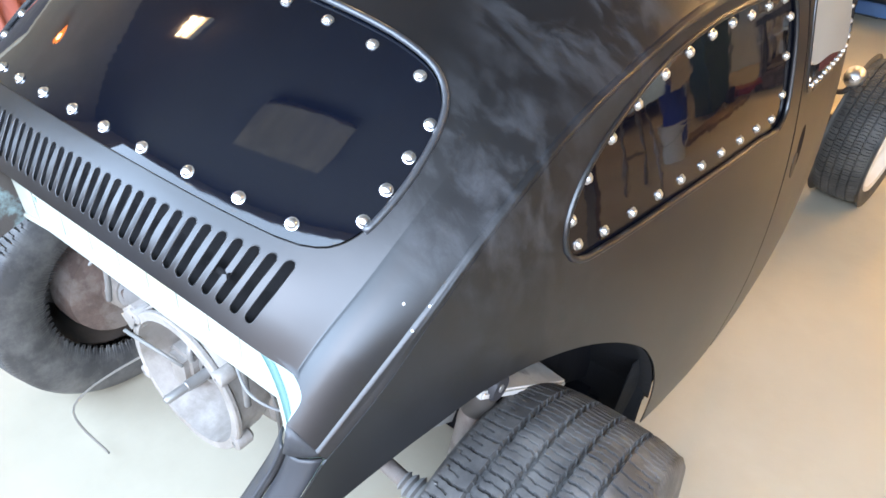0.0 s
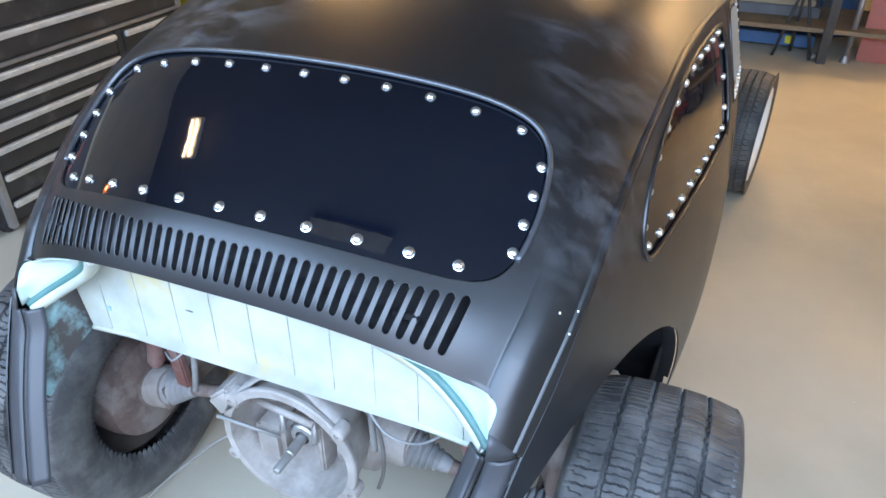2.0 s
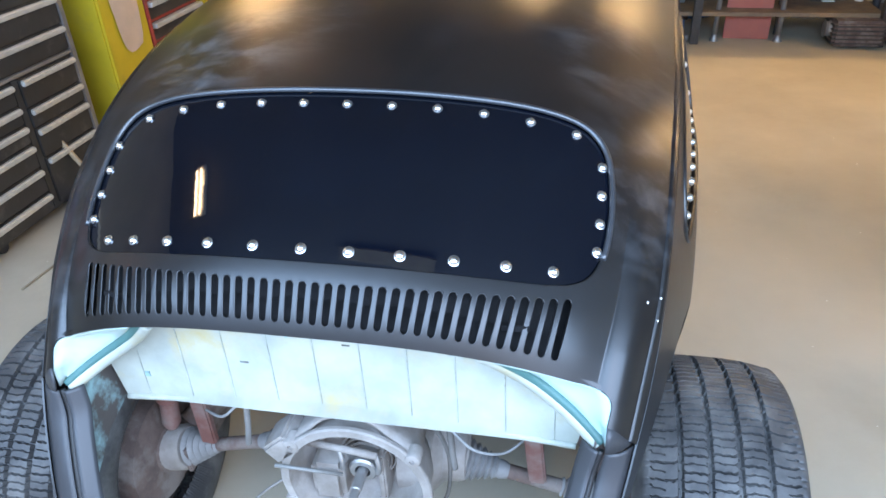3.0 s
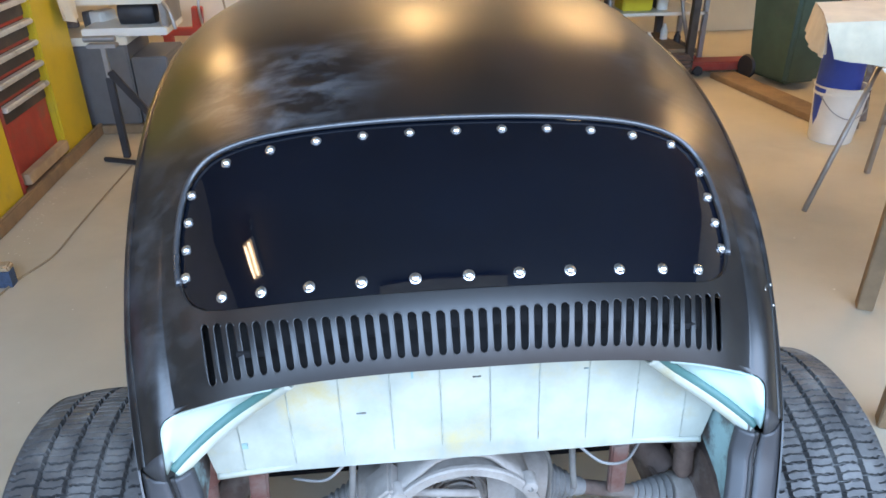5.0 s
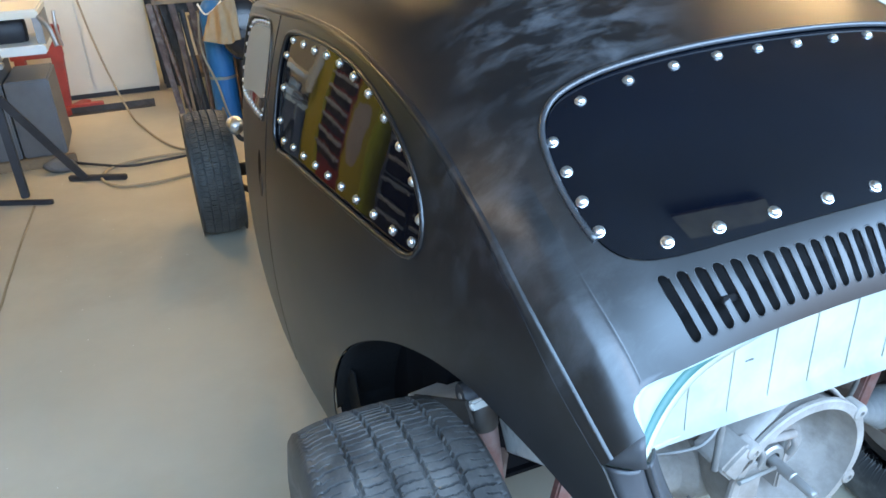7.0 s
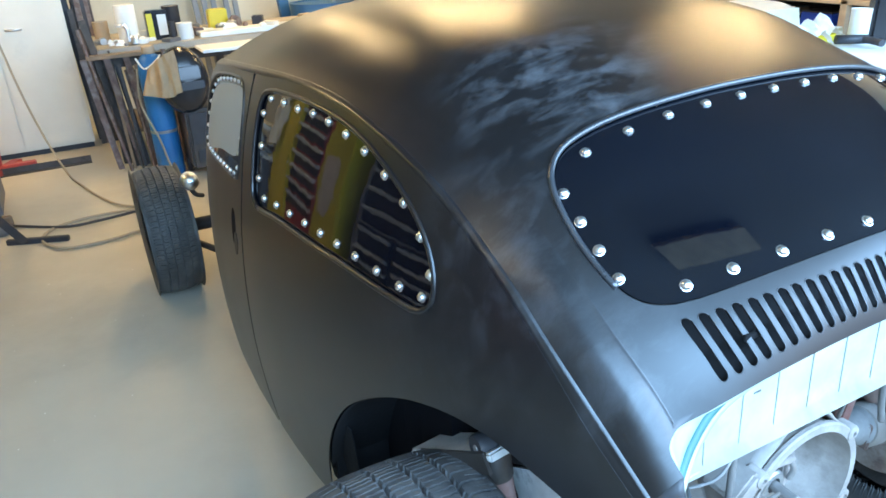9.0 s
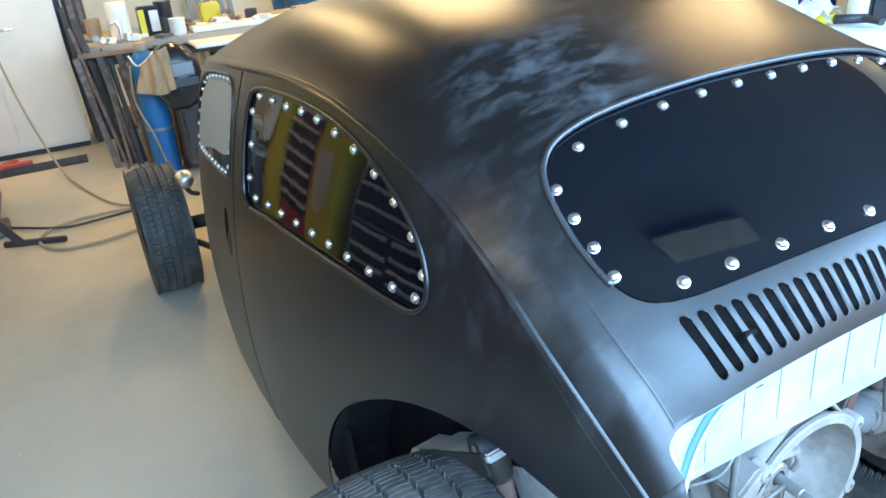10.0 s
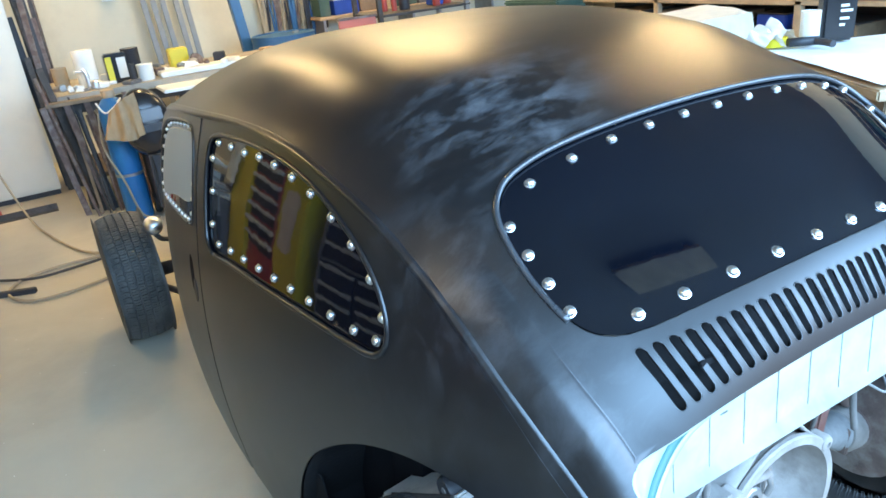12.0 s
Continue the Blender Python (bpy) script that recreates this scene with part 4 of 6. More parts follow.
for y in (0.075, 0.10, 0.16, 0.22):
    r = 0.150 if y < 0.11 else 0.146
    rows.append([bm.verts.new(((r + 0.020 * math.exp(-((a - 90) / 26) ** 4)) * math.cos(radians(a)), y, 0.5 + (r + 0.020 * math.exp(-((a - 90) / 26) ** 4)) * math.sin(radians(a)))) for a in range(30, 152, 6)])
for a, b in zip(rows, rows[1:]):
    for k in range(len(a) - 1):
        bm.faces.new((a[k], b[k], b[k + 1], a[k + 1])).smooth = True
hood = part("casting_hood", bm, "alu", bell, "raised cast rim over the housing")
hood.modifiers.new("thickness", "SOLIDIFY").thickness = 0.006
part("starter_wall", box((-0.105, 0.095, 0.405), (-0.035, 0.20, 0.50), 0.012), "alu", bell)
part("web", box((0.03, 0.12, 0.39), (0.045, 0.20, 0.52), 0.004), "alu", bell)
part("gearbox", lathe([(0.10, 0.0), (0.125, 0.04), (0.12, 0.2), (0.09, 0.26), (0.08, 0.42), (0.05, 0.46)], 28, Matrix.Translation((0.0, 0.22, 0.46)) @ pose(0, 0, 0, -90, 0, 0)), "alu", car, "grey cast gearbox")
AXIS = Matrix.Translation((0.0, 0.115, 0.480)) @ pose(0, 0, 0, -90, 0, 0)
bearing = part("release_bearing", lathe([(0.016, 0.0), (0.026, 0.0), (0.030, 0.004), (0.030, 0.012), (0.024, 0.014), (0.024, 0.020), (0.037, 0.022), (0.040, 0.027), (0.040, 0.036), (0.030, 0.040), (0.030, 0.08), (0.016, 0.08)], 32, AXIS, closed=True), "steel", car, "stepped clutch release bearing")
part("input_shaft", lathe([(0.006, -0.095), (0.009, -0.09), (0.009, -0.05), (0.011, -0.048), (0.011, 0.06)], 20, AXIS), "steel", bearing, "splined steel input shaft")
for k in (0, 1, 2):
    part("spring_ring", lathe([(0.044 + 0.006 * k, 0.030 + 0.008 * k), (0.047 + 0.006 * k, 0.028 + 0.008 * k), (0.047 + 0.006 * k, 0.034 + 0.008 * k)], 32, AXIS, closed=True), "alu", bearing)
part("fork_shaft", tube([(-0.11, 0.118, 0.545), (0.035, 0.112, 0.533)], 0.008, 12, False), "alu", car)
for x in (-0.045, 0.03):
    part("fork_finger", tube([(x, 0.118, 0.535), (x + 0.008, 0.108, 0.51), (x + 0.004, 0.112, 0.485)], 0.006, 8), "steel", car)
part("clutch_rod", tube([(-0.15, 0.05, 0.545), (-0.03, 0.085, 0.500)], 0.0040, 8, False), "galvanised", car)
for s in (-1, 1):
    part("frame_post", box((-0.018, -0.010, 0.0), (0.018, 0.010, 0.16), 0.004, Matrix.Translation(((0.345 if s > 0 else -0.395), 0.215, 0.40)) @ pose(0, 0, 0, 8, -s * 5, 0)), "shock", car, "faded reddish frame link")
    part("side_case", lathe([(0.03, 0.20), (0.055, 0.195), (0.06, 0.18), (0.062, 0.15), (0.085, 0.13), (0.09, 0.06)], 24, Matrix.Translation((0.0, 0.235, 0.435)) @ pose(0, 0, 0, 0, s * 90, 0)), "alu", car, "ribbed gearbox side cover")
    part("stub", tube([(s * 0.19, 0.07, 0.70), (s * 0.195, 0.065, 0.63), (s * 0.20, 0.06, 0.585)], 0.006, 10), "bayhose", car)
part("bay_hose", tube([(0.11, 0.10, 0.69), (0.16, 0.11, 0.62), (0.175, 0.13, 0.53), (0.17, 0.14, 0.43), (0.15, 0.15, 0.36)], 0.0042, 8), "bayhose", car)
part("bay_cable", tube([(0.20, 0.05, 0.69), (0.24, 0.04, 0.66), (0.29, 0.06, 0.64), (0.33, 0.10, 0.65)], 0.0028, 6), "boot", car)
part("bay_cable", tube([(-0.20, 0.06, 0.69), (-0.24, 0.06, 0.65), (-0.30, 0.10, 0.62)], 0.0028, 6), "boot", car)
part("tension_wire", tube([(-0.36, 0.02, 0.02), (-0.42, 0.0, 0.16), (-0.25, 0.10, 0.36), (-0.15, 0.15, 0.42)], 0.003, 6), "steel", car)
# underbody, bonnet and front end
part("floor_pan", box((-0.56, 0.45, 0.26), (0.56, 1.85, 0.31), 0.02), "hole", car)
# solid box whose black colour gives the cabin's darkness
part("cabin_lining", box((-0.50, 0.40, 0.31), (0.50, 1.62, 0.86), 0.05), "hole", car, "near-black box standing in for the unlit cabin")
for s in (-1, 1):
    # well sheet with its shade put into the colour
    part("wheel_well", sheet([(0.10, 0.70), (0.45, 0.64), (0.62, 0.40), (0.78, 0.30), (0.78, 0.75), (0.35, 0.84), (0.05, 0.80)], [], (0.06, 0.06), lambda y, z: Vector((s * (0.47 + 0.05 * (y > 0.6)), y, z)), 0.004), "hole", car, "inner wheel well, near-black to give its shade")
bm = bmesh.new()
rows = []
for y, w, z in ((1.62, 0.56, 0.90), (1.80, 0.56, 0.86), (2.1, 0.48, 0.80), (2.5, 0.36, 0.70), (2.85, 0.25, 0.52), (2.95, 0.20, 0.36)):
    rows.append([bm.verts.new((w * math.cos(a), y, 0.28 + (z - 0.28) * math.sin(a) ** 0.7)) for a in np.linspace(0, math.pi, 17)])
for a, b in zip(rows, rows[1:]):
    for k in range(16):
        bm.faces.new((a[k], a[k + 1], b[k + 1], b[k])).smooth = True
part("bonnet", bm, "paint", car, "matte black front bonnet")
bm = bmesh.new()
rows = [[bm.verts.new(shell(u, 9.0) * (1 - t) + Vector((0.56 * u, 1.66, 0.90 + 0.05 * (1 - u * u))) * t) for u in np.linspace(-1, 1, 15)] for t in np.linspace(0, 1, 6)]
for a, b in zip(rows, rows[1:]):
    for k in range(14):
        bm.faces.new((a[k], a[k + 1], b[k + 1], b[k])).smooth = True
part("windscreen", bm, "glass", car, "dark low windscreen")
part("front_axle", tube([(-0.70, 2.655, 0.28), (0.70, 2.655, 0.28)], 0.03, 10, False), "darksteel", car)
for s in (-1, 1):
    lamp_pot = part("headlight", lathe([(0.008, 0.0), (0.024, 0.006), (0.034, 0.022), (0.037, 0.045), (0.037, 0.06), (0.030, 0.062)], 24, Matrix.Translation((s * 0.625, 2.43, 0.540)) @ pose(0, 0, 0, -90, 0, 0)), "chrome", car, "small chrome headlight")
    part("lamp_bracket", tube([(s * 0.625, 2.46, 0.505), (s * 0.61, 2.47, 0.48), (s * 0.58, 2.50, 0.46)], 0.010, 8), "darksteel", lamp_pot, "dark lamp bracket")
    part("steering_arm", tube([(s * 0.66, 2.60, 0.24), (s * 0.56, 2.30, 0.26), (s * 0.50, 2.05, 0.27)], 0.014, 8), "darksteel", car)

# ---- along the west side ----
def draped(points_a, points_b, rows, sag, seed, ripple=0.02, freq=18.0):
    """A hanging or lying cloth between two edge lines, with folds."""
    a, b = spline(points_a, 26), spline(points_b, 26)
    bm = bmesh.new()
    grid = []
    for j in range(rows):
        t = j / (rows - 1)
        row = []
        for i in range(26):
            p = Vector(a[i] * (1 - t) + b[i] * t)
            n = noise.noise(Vector((i * 0.35 + seed, j * 0.25, seed * 3.1)))
            p += Vector((0.7, 0.7, -sag)) * (ripple * (math.sin(i / 25 * freq + seed + 1.5 * n) * t + n))
            row.append(bm.verts.new(p))
        grid.append(row)
    for r, q in zip(grid, grid[1:]):
        for i in range(25):
            bm.faces.new((r[i], r[i + 1], q[i + 1], q[i])).smooth = True
    return bm


chest = thing("tool_chest", "black steel tool chest with chrome full-width drawer pulls", "tool chest", pose(0, 0, 0))
part("carcass", box((-2.46, 0.975, 0.06), (-2.012, 2.185, 1.45), 0.006), "chest", chest)
for y in (1.0, 1.45, 2.13):
    part("castor", lathe([(0.012, -0.02), (0.03, -0.02), (0.035, 0), (0.03, 0.02), (0.012, 0.02)], 16, Matrix.Translation((-2.08, y, 0.035)) @ pose(0, 0, 0, 0, 90, 0)), "dark", chest)
part("corner_post", box((-2.02, 0.965, 0.05), (-1.985, 0.995, 1.45), 0.004), "steel", chest, "scratched bare steel corner post")
part("corner_post", box((-2.02, 2.165, 0.05), (-1.995, 2.20, 1.45), 0.004), "steel", chest)
part("divider", box((-2.013, 1.745, 0.08), (-2.003, 1.785, 0.68), 0.003), "chest", chest)
part("trim_strip", box((-2.012, 0.995, 0.685), (-1.992, 2.165, 0.70), 0.003), "steel", chest)
pull = finish(add_box(bmesh.new(), (-0.004, -0.5, -0.012), (0.020, 0.5, 0.014), 0.006), "drawer_pull")
pull.materials.append(M["handle"])


def drawer(y0, y1, z0, z1):
    d = part("drawer", box((-2.012, y0 + 0.004, z0 + 0.004), (-1.998, y1 - 0.004, z1 - 0.004), 0.003), "chest", chest)
    h = new("drawer_pull", pull)
    h.parent = d
    h.matrix_local = Matrix.Translation((-1.997, (y0 + y1) / 2, z1 - 0.022)) @ Matrix.Diagonal((1, y1 - y0 - 0.02, 1, 1))


for z0, z1 in ((0.08, 0.165), (0.165, 0.285), (0.285, 0.40), (0.40, 0.49), (0.49, 0.575), (0.575, 0.675)):
    drawer(0.995, 1.745, z0, z1)
for z0, z1 in ((0.08, 0.31), (0.31, 0.45), (0.45, 0.545), (0.545, 0.675)):
    drawer(1.785, 2.165, z0, z1)
for z0, z1 in ((0.705, 0.82), (0.82, 0.95), (0.95, 1.07), (1.07, 1.2)):
    drawer(0.995, 2.165, z0, z1)

rag = thing("hanging_rag", "faded red cloth hanging beside the tool chest", "cloth")
part("cloth", draped([(-2.03, 0.62, 1.02), (-2.03, 0.72, 1.04), (-2.03, 0.83, 1.02)], [(-1.90, 0.60, 0.50), (-1.86, 0.70, 0.46), (-1.95, 0.82, 0.52)], 20, 0.2, 2.0, 0.025), "salmon", rag)
part("hook", tube([(-2.049, 0.72, 1.06), (-2.02, 0.72, 1.05), (-2.01, 0.72, 1.02)], 0.006, 8), "steel", rag)
part("blue_strap", draped([(-1.94, 0.84, 1.05), (-1.93, 0.87, 1.05), (-1.94, 0.91, 1.05)], [(-1.93, 0.84, 0.86), (-1.92, 0.87, 0.84), (-1.93, 0.91, 0.86)], 10, 0.2, 4.0, 0.012), "bluebag", rag)
locker = thing("side_locker", "dusty cream steel locker on the floor", "locker")
part("body", box((-2.5, 0.25, 0.0), (-2.06, 0.93, 1.25), 0.01), "cloth", locker)
part("door", box((-2.06, 0.28, 0.06), (-2.05, 0.90, 1.2), 0.004), "greybox", locker)

# yellow two-column frame with red drawers between
frame_y = thing("drawer_press", "tall yellow steel press with a worn pale patch", "machine")
part("column", box((-2.42, 2.43, 0.05), (-1.99, 2.83, 2.6), 0.012), "yellow", frame_y)
part("column", box((-2.42, 3.47, 0.05), (-1.99, 3.93, 2.6), 0.012), "yellow", frame_y)
part("taped_sheet", mesh("taped_sheet", [(-1.984, y, z) for y, z in closed_spline([(2.53, 0.98), (2.70, 1.0), (2.76, 0.95), (2.745, 0.62), (2.68, 0.56), (2.58, 0.57), (2.54, 0.72)], 30)], [list(range(30))]), "patch", frame_y, "pale worn sheet stuck to the column")
redbox = thing("red_drawer_unit", "red steel drawer unit with dusty protruding drawers", "drawer unit")
part("carcass", box((-2.45, 2.84, 0.05), (-2.03, 3.46, 1.5), 0.006), "red", redbox)
part("post", box((-2.03, 2.835, 0.05), (-1.99, 2.862, 1.5), 0.003), "red", redbox)
for k in range(9):
    z = 0.42 + 0.115 * k
    d = part("drawer", box((-2.05, 2.875, z), (-2.015, 3.44, z + 0.095), 0.004), "darksteel", redbox)
    part("drawer_pull", box((-2.018, 2.88, z + 0.07), (-1.975, 3.44, z + 0.098), 0.006), "handle", d)
plinth = thing("plinth", "low dusty timber plinth on the concrete", "plinth")
part("board", box((-2.5, 2.42, 0.0), (-1.985, 4.0, 0.05), 0.006), "wood", plinth)
part("edge_board", box((-1.985, 2.42, 0.0), (-1.955, 4.02, 0.075), 0.006), "wood", plinth)
part("return_board", box((-1.955, 3.985, 0.0), (-1.42, 4.025, 0.06), 0.006), "wood", plinth)
stock = thing("board_offcut", "pale timber offcut lying on the plinth", "board")
part("board", box((-2.02, 2.90, 0.09), (-1.97, 3.46, 0.15), 0.004, pose(0, 0, 0)), "lightwood", stock)
part("papers", draped([(-2.3, 2.9, 0.10), (-2.15, 3.1, 0.12), (-2.3, 3.4, 0.10)], [(-2.05, 2.9, 0.10), (-2.04, 3.1, 0.13), (-2.05, 3.4, 0.10)], 8, 0.4, 1.0, 0.02), "paper", stock)

# grey machine bench with clutter
bench_g = thing("machine_bench", "grey steel machine cabinet with white enamel top", "bench")
part("cabinet", box((-2.6, 4.03, 0.05), (-1.70, 4.55, 0.585), 0.01), "greybox", bench_g)
part("side_panel", box((-1.69, 4.03, 0.05), (-1.46, 4.5, 0.50), 0.01), "greybox", bench_g)
part("top", box((-2.62, 4.0, 0.585), (-1.68, 4.58, 0.635), 0.008), "white", bench_g)
rng = random.Random(5)
saw = thing("table_saw", "dusty white machine table with motor and tools", "machine")
part("table", box((-2.55, 4.02, 0.83), (-1.42, 4.5, 0.875), 0.01), "white", saw)
part("lower_tray", box((-1.95, 4.0, 0.64), (-1.42, 4.45, 0.69), 0.008), "plastic", saw)
part("motor", lathe([(0.03, 0), (0.085, 0.01), (0.09, 0.03), (0.09, 0.2), (0.07, 0.23), (0.03, 0.235)], 24, Matrix.Translation((-1.75, 4.2, 0.755)) @ pose(0, 0, 0, 0, 90, 0)), "dark", saw, "dark machine motor")
part("bracket", box((-1.46, 4.05, 0.66), (-1.42, 4.45, 0.84), 0.006), "steel", saw)
part("lever", tube([(-1.42, 4.02, 0.84), (-1.38, 3.99, 0.78), (-1.36, 3.98, 0.68)], 0.014, 8), "steel", saw)
for k in range(14):
    x, y = -2.5 + rng.random() * 0.95, 4.08 + rng.random() * 0.35
    w, h = 0.03 + rng.random() * 0.06, 0.03 + rng.random() * 0.09
    t = thing("tool_box", "small dusty workshop oddment on the bench", "tool", Matrix.Translation((x, y, 0.636)) @ pose(0, 0, 0, 0, 0, rng.random() * 90), group="bench oddments")
    part("body", box((-w, -w * 0.6, 0), (w, w * 0.6, h), 0.006), rng.choice(["dark", "steel", "white", "greybox", "paper", "rust"]), t)
sheet_y = thing("hanging_jacket", "pale cloth hanging on the yellow column", "cloth")
part("cloth", draped([(-1.975, 3.72, 1.3), (-1.95, 3.85, 1.32), (-1.97, 3.97, 1.3)], [(-1.95, 3.74, 0.80), (-1.91, 3.86, 0.76), (-1.95, 3.96, 0.80)], 18, 0.2, 7.0, 0.02), "cloth", sheet_y)

# roller stand
stand = thing("roller_stand", "black steel folding roller stand on splayed feet", "stand")
part("post", box((-1.660, 3.425, 0.03), (-1.620, 3.465, 0.52), 0.005), "dark", stand)
part("inner_post", box((-1.653, 3.432, 0.50), (-1.627, 3.458, 0.70), 0.004), "steel", stand)
part("strut", box((-0.02, -0.012, 0.0), (0.02, 0.012, 0.62), 0.004, Matrix.Translation((-1.36, 3.60, 0.03)) @ pose(0, 0, 0, 18, -26, 0)), "dark", stand)
part("foot_bar", box((-0.15, -0.012, 0.0), (0.15, 0.012, 0.025), 0.004, Matrix.Translation((-1.65, 3.42, 0.0)) @ pose(0, 0, 0, 0, 0, -22)), "dark", stand)
part("foot_bar", box((-0.16, -0.015, 0.0), (0.16, 0.015, 0.03), 0.004, Matrix.Translation((-1.30, 3.63, 0.0)) @ pose(0, 0, 0, 0, 0, -22)), "dark", stand)
part("roller_cradle", box((-1.72, 3.41, 0.69), (-1.56, 3.48, 0.712), 0.004), "steel", stand)
part("roller", lathe([(0.01, -0.09), (0.018, -0.085), (0.018, 0.085), (0.01, 0.09)], 16, Matrix.Translation((-1.65, 3.445, 0.737)) @ pose(0, 0, 0, 0, 90, 0)), "steel", stand)
part("clamp_knob", lathe([(0.008, 0), (0.022, 0.01), (0.022, 0.03), (0.01, 0.035)], 12, Matrix.Translation((-1.615, 3.445, 0.50)) @ pose(0, 0, 0, 0, 90, 0)), "dark", stand)
rock = thing("dusty_bag", "grey crumpled bag on the floor by the plinth", "bag")
bm = bmesh.new()
bmesh.ops.create_icosphere(bm, subdivisions=3, radius=0.06)
for v in bm.verts:
    v.co *= 1 + 0.25 * noise.noise(v.co * 18)
    v.co.z = max(v.co.z * 0.7, -0.035)
bmesh.ops.transform(bm, matrix=Matrix.Translation((-1.50, 3.88, 0.036)) @ Matrix.Diagonal((1.5, 1, 1, 1)), verts=bm.verts)
part("bag", bm, "greybox", rock)

# broom on the floor
broom = thing("push_broom", "push broom with blue bristles lying on the floor", "broom", pose(-1.92, 1.97, 0.0, 0, 0, 2))
part("head", box((-0.22, -0.028, 0.075), (0.22, 0.028, 0.105), 0.008), "lightwood", broom)
bm = bmesh.new()
for k in range(60):
    for j in range(4):
        x, y = -0.213 + k * 0.0072, -0.022 + j * 0.014
        add_box(bm, (x - 0.003, y - 0.005 - 0.006 * j * 0, 0.002), (x + 0.003, y + 0.005, 0.076))
part("bristles", bm, "brush", broom)
part("shaft", tube([(0, 0.0, 0.10), (-0.25, -0.12, 0.75), (-0.42, -0.2, 1.25)], 0.0125, 10), "lightwood", broom)

# hoses on the floor
hose = thing("air_hose", "tan air hose coiled loosely on the floor", "hose")
part("coil", tube([(-0.70, 3.50, 0.012), (-0.80, 3.46, 0.012), (-1.01, 3.41, 0.012), (-1.19, 3.44, 0.012), (-1.28, 3.61, 0.012), (-1.22, 3.78, 0.012), (-1.03, 3.85, 0.012), (-0.77, 3.84, 0.012), (-0.68, 3.80, 0.012)], 0.0085, 8, True, 70), "hose", hose)
part("coil", tube([(-0.70, 3.77, 0.024), (-0.78, 3.76, 0.024), (-0.98, 3.74, 0.020), (-1.15, 3.74, 0.020), (-1.36, 3.91, 0.012), (-1.49, 4.02, 0.012)], 0.008, 8, True, 40), "dark", hose)
part("lead", tube([(-0.70, 3.83, 0.014), (-0.77, 3.87, 0.014), (-0.89, 4.04, 0.012), (-1.02, 4.47, 0.012), (-1.12, 4.9, 0.06), (-1.25, 5.2, 0.5), (-1.36, 5.36, 1.25)], 0.008, 8, True, 60), "hose", hose)
cord = thing("power_cord", "thin dark cord trailing over the floor", "cord")
part("cord", tube([(-1.60, 3.36, 0.006), (-1.61, 3.10, 0.006), (-1.62, 2.86, 0.006), (-1.63, 2.5, 0.006), (-1.64, 2.21, 0.006), (-1.72, 1.96, 0.006), (-1.76, 1.57, 0.006), (-1.79, 1.2, 0.006)], 0.005, 6, True, 60), "hose", cord)

# ---- along the north wall ----
cab = thing("white_cabinet", "tall white enamel two-door steel cabinet", "cabinet")
part("body", box((-2.10, 5.56, 0.04), (-0.865, 6.1, 2.0), 0.006), "white", cab)
for x0, x1 in ((-2.09, -1.345), (-1.335, -0.885)):
    d = part("door", box((x0, 5.545, 0.075), (x1, 5.56, 1.98), 0.004), "white", cab)
    if x0 > -1.5:
        part("handle", tube([(x0 + 0.08, 5.545, 0.915), (x0 + 0.08, 5.51, 0.915), (x0 + 0.18, 5.505, 0.915)], 0.009, 8, False), "chrome", d, "chrome lever handle")
part("plinth", box((-2.09, 5.58, 0.0), (-0.875, 6.08, 0.045), 0.0), "dark", cab)
hoist = thing("engine_stand", "red steel engine stand with splayed floor legs", "stand")
part("post", box((-1.58, 5.20, 0.05), (-1.50, 5.28, 0.62), 0.006, Matrix.Translation((-1.54, 5.24, 0)) @ pose(0, 0, 0, 0, 5, 0) @ Matrix.Translation((1.54, -5.24, 0))), "red", hoist)
part("post", box((-1.78, 5.20, 0.05), (-1.71, 5.28, 0.52), 0.006), "red", hoist)
part("leg", box((-1.95, 5.18, 0.0), (-1.28, 5.25, 0.055), 0.006), "red", hoist)
part("leg", box((-0.035, -0.36, 0.0), (0.035, 0.36, 0.05), 0.006, Matrix.Translation((-1.58, 5.05, 0)) @ pose(0, 0, 0, 0, 0, -30)), "red", hoist)
part("crossbar", box((-1.80, 5.205, 0.40), (-1.46, 5.27, 0.46), 0.006), "red", hoist)
part("chain", tube([(-1.45, 5.18, 0.72), (-1.46, 5.17, 0.6), (-1.45, 5.18, 0.48)], 0.012, 6), "chrome", hoist)
bar = thing("angle_iron", "dark angle iron lying on the floor", "steel bar")
bm = box((-1.62, 5.09, 0.0), (-0.93, 5.13, 0.006), 0)
add_box(bm, (-1.62, 5.125, 0.006), (-0.93, 5.131, 0.05))
part("bar", bm, "darksteel", bar)

wall_bench = thing("workbench", "cluttered steel-legged timber workbench along the wall", "workbench")
part("top", box((-0.74, 4.85, 0.755), (2.6, 5.75, 0.80), 0.008), "dimbox", wall_bench)
part("white_panel", box((-0.12, 4.55, 0.745), (0.9, 4.86, 0.765), 0.006), "plastic", wall_bench, "white board laid on the bench edge")
for x in (-0.70, 0.2, 1.2, 2.5):
    part("leg", box((x - 0.03, 4.9, 0.0), (x + 0.03, 4.96, 0.755), 0.004), "darksteel", wall_bench)
    part("leg", box((x - 0.03, 5.64, 0.0), (x + 0.03, 5.70, 0.755), 0.004), "darksteel", wall_bench)
part("rail", box((-0.74, 4.89, 0.67), (2.6, 4.93, 0.74), 0.004), "darksteel", wall_bench)
part("shelf", box((-0.70, 4.95, 0.2), (2.5, 5.65, 0.23), 0.004), "wood", wall_bench)
# a second tier with the heavier white plank
plank = thing("plank", "dusty pale plank lying on the workbench", "plank")
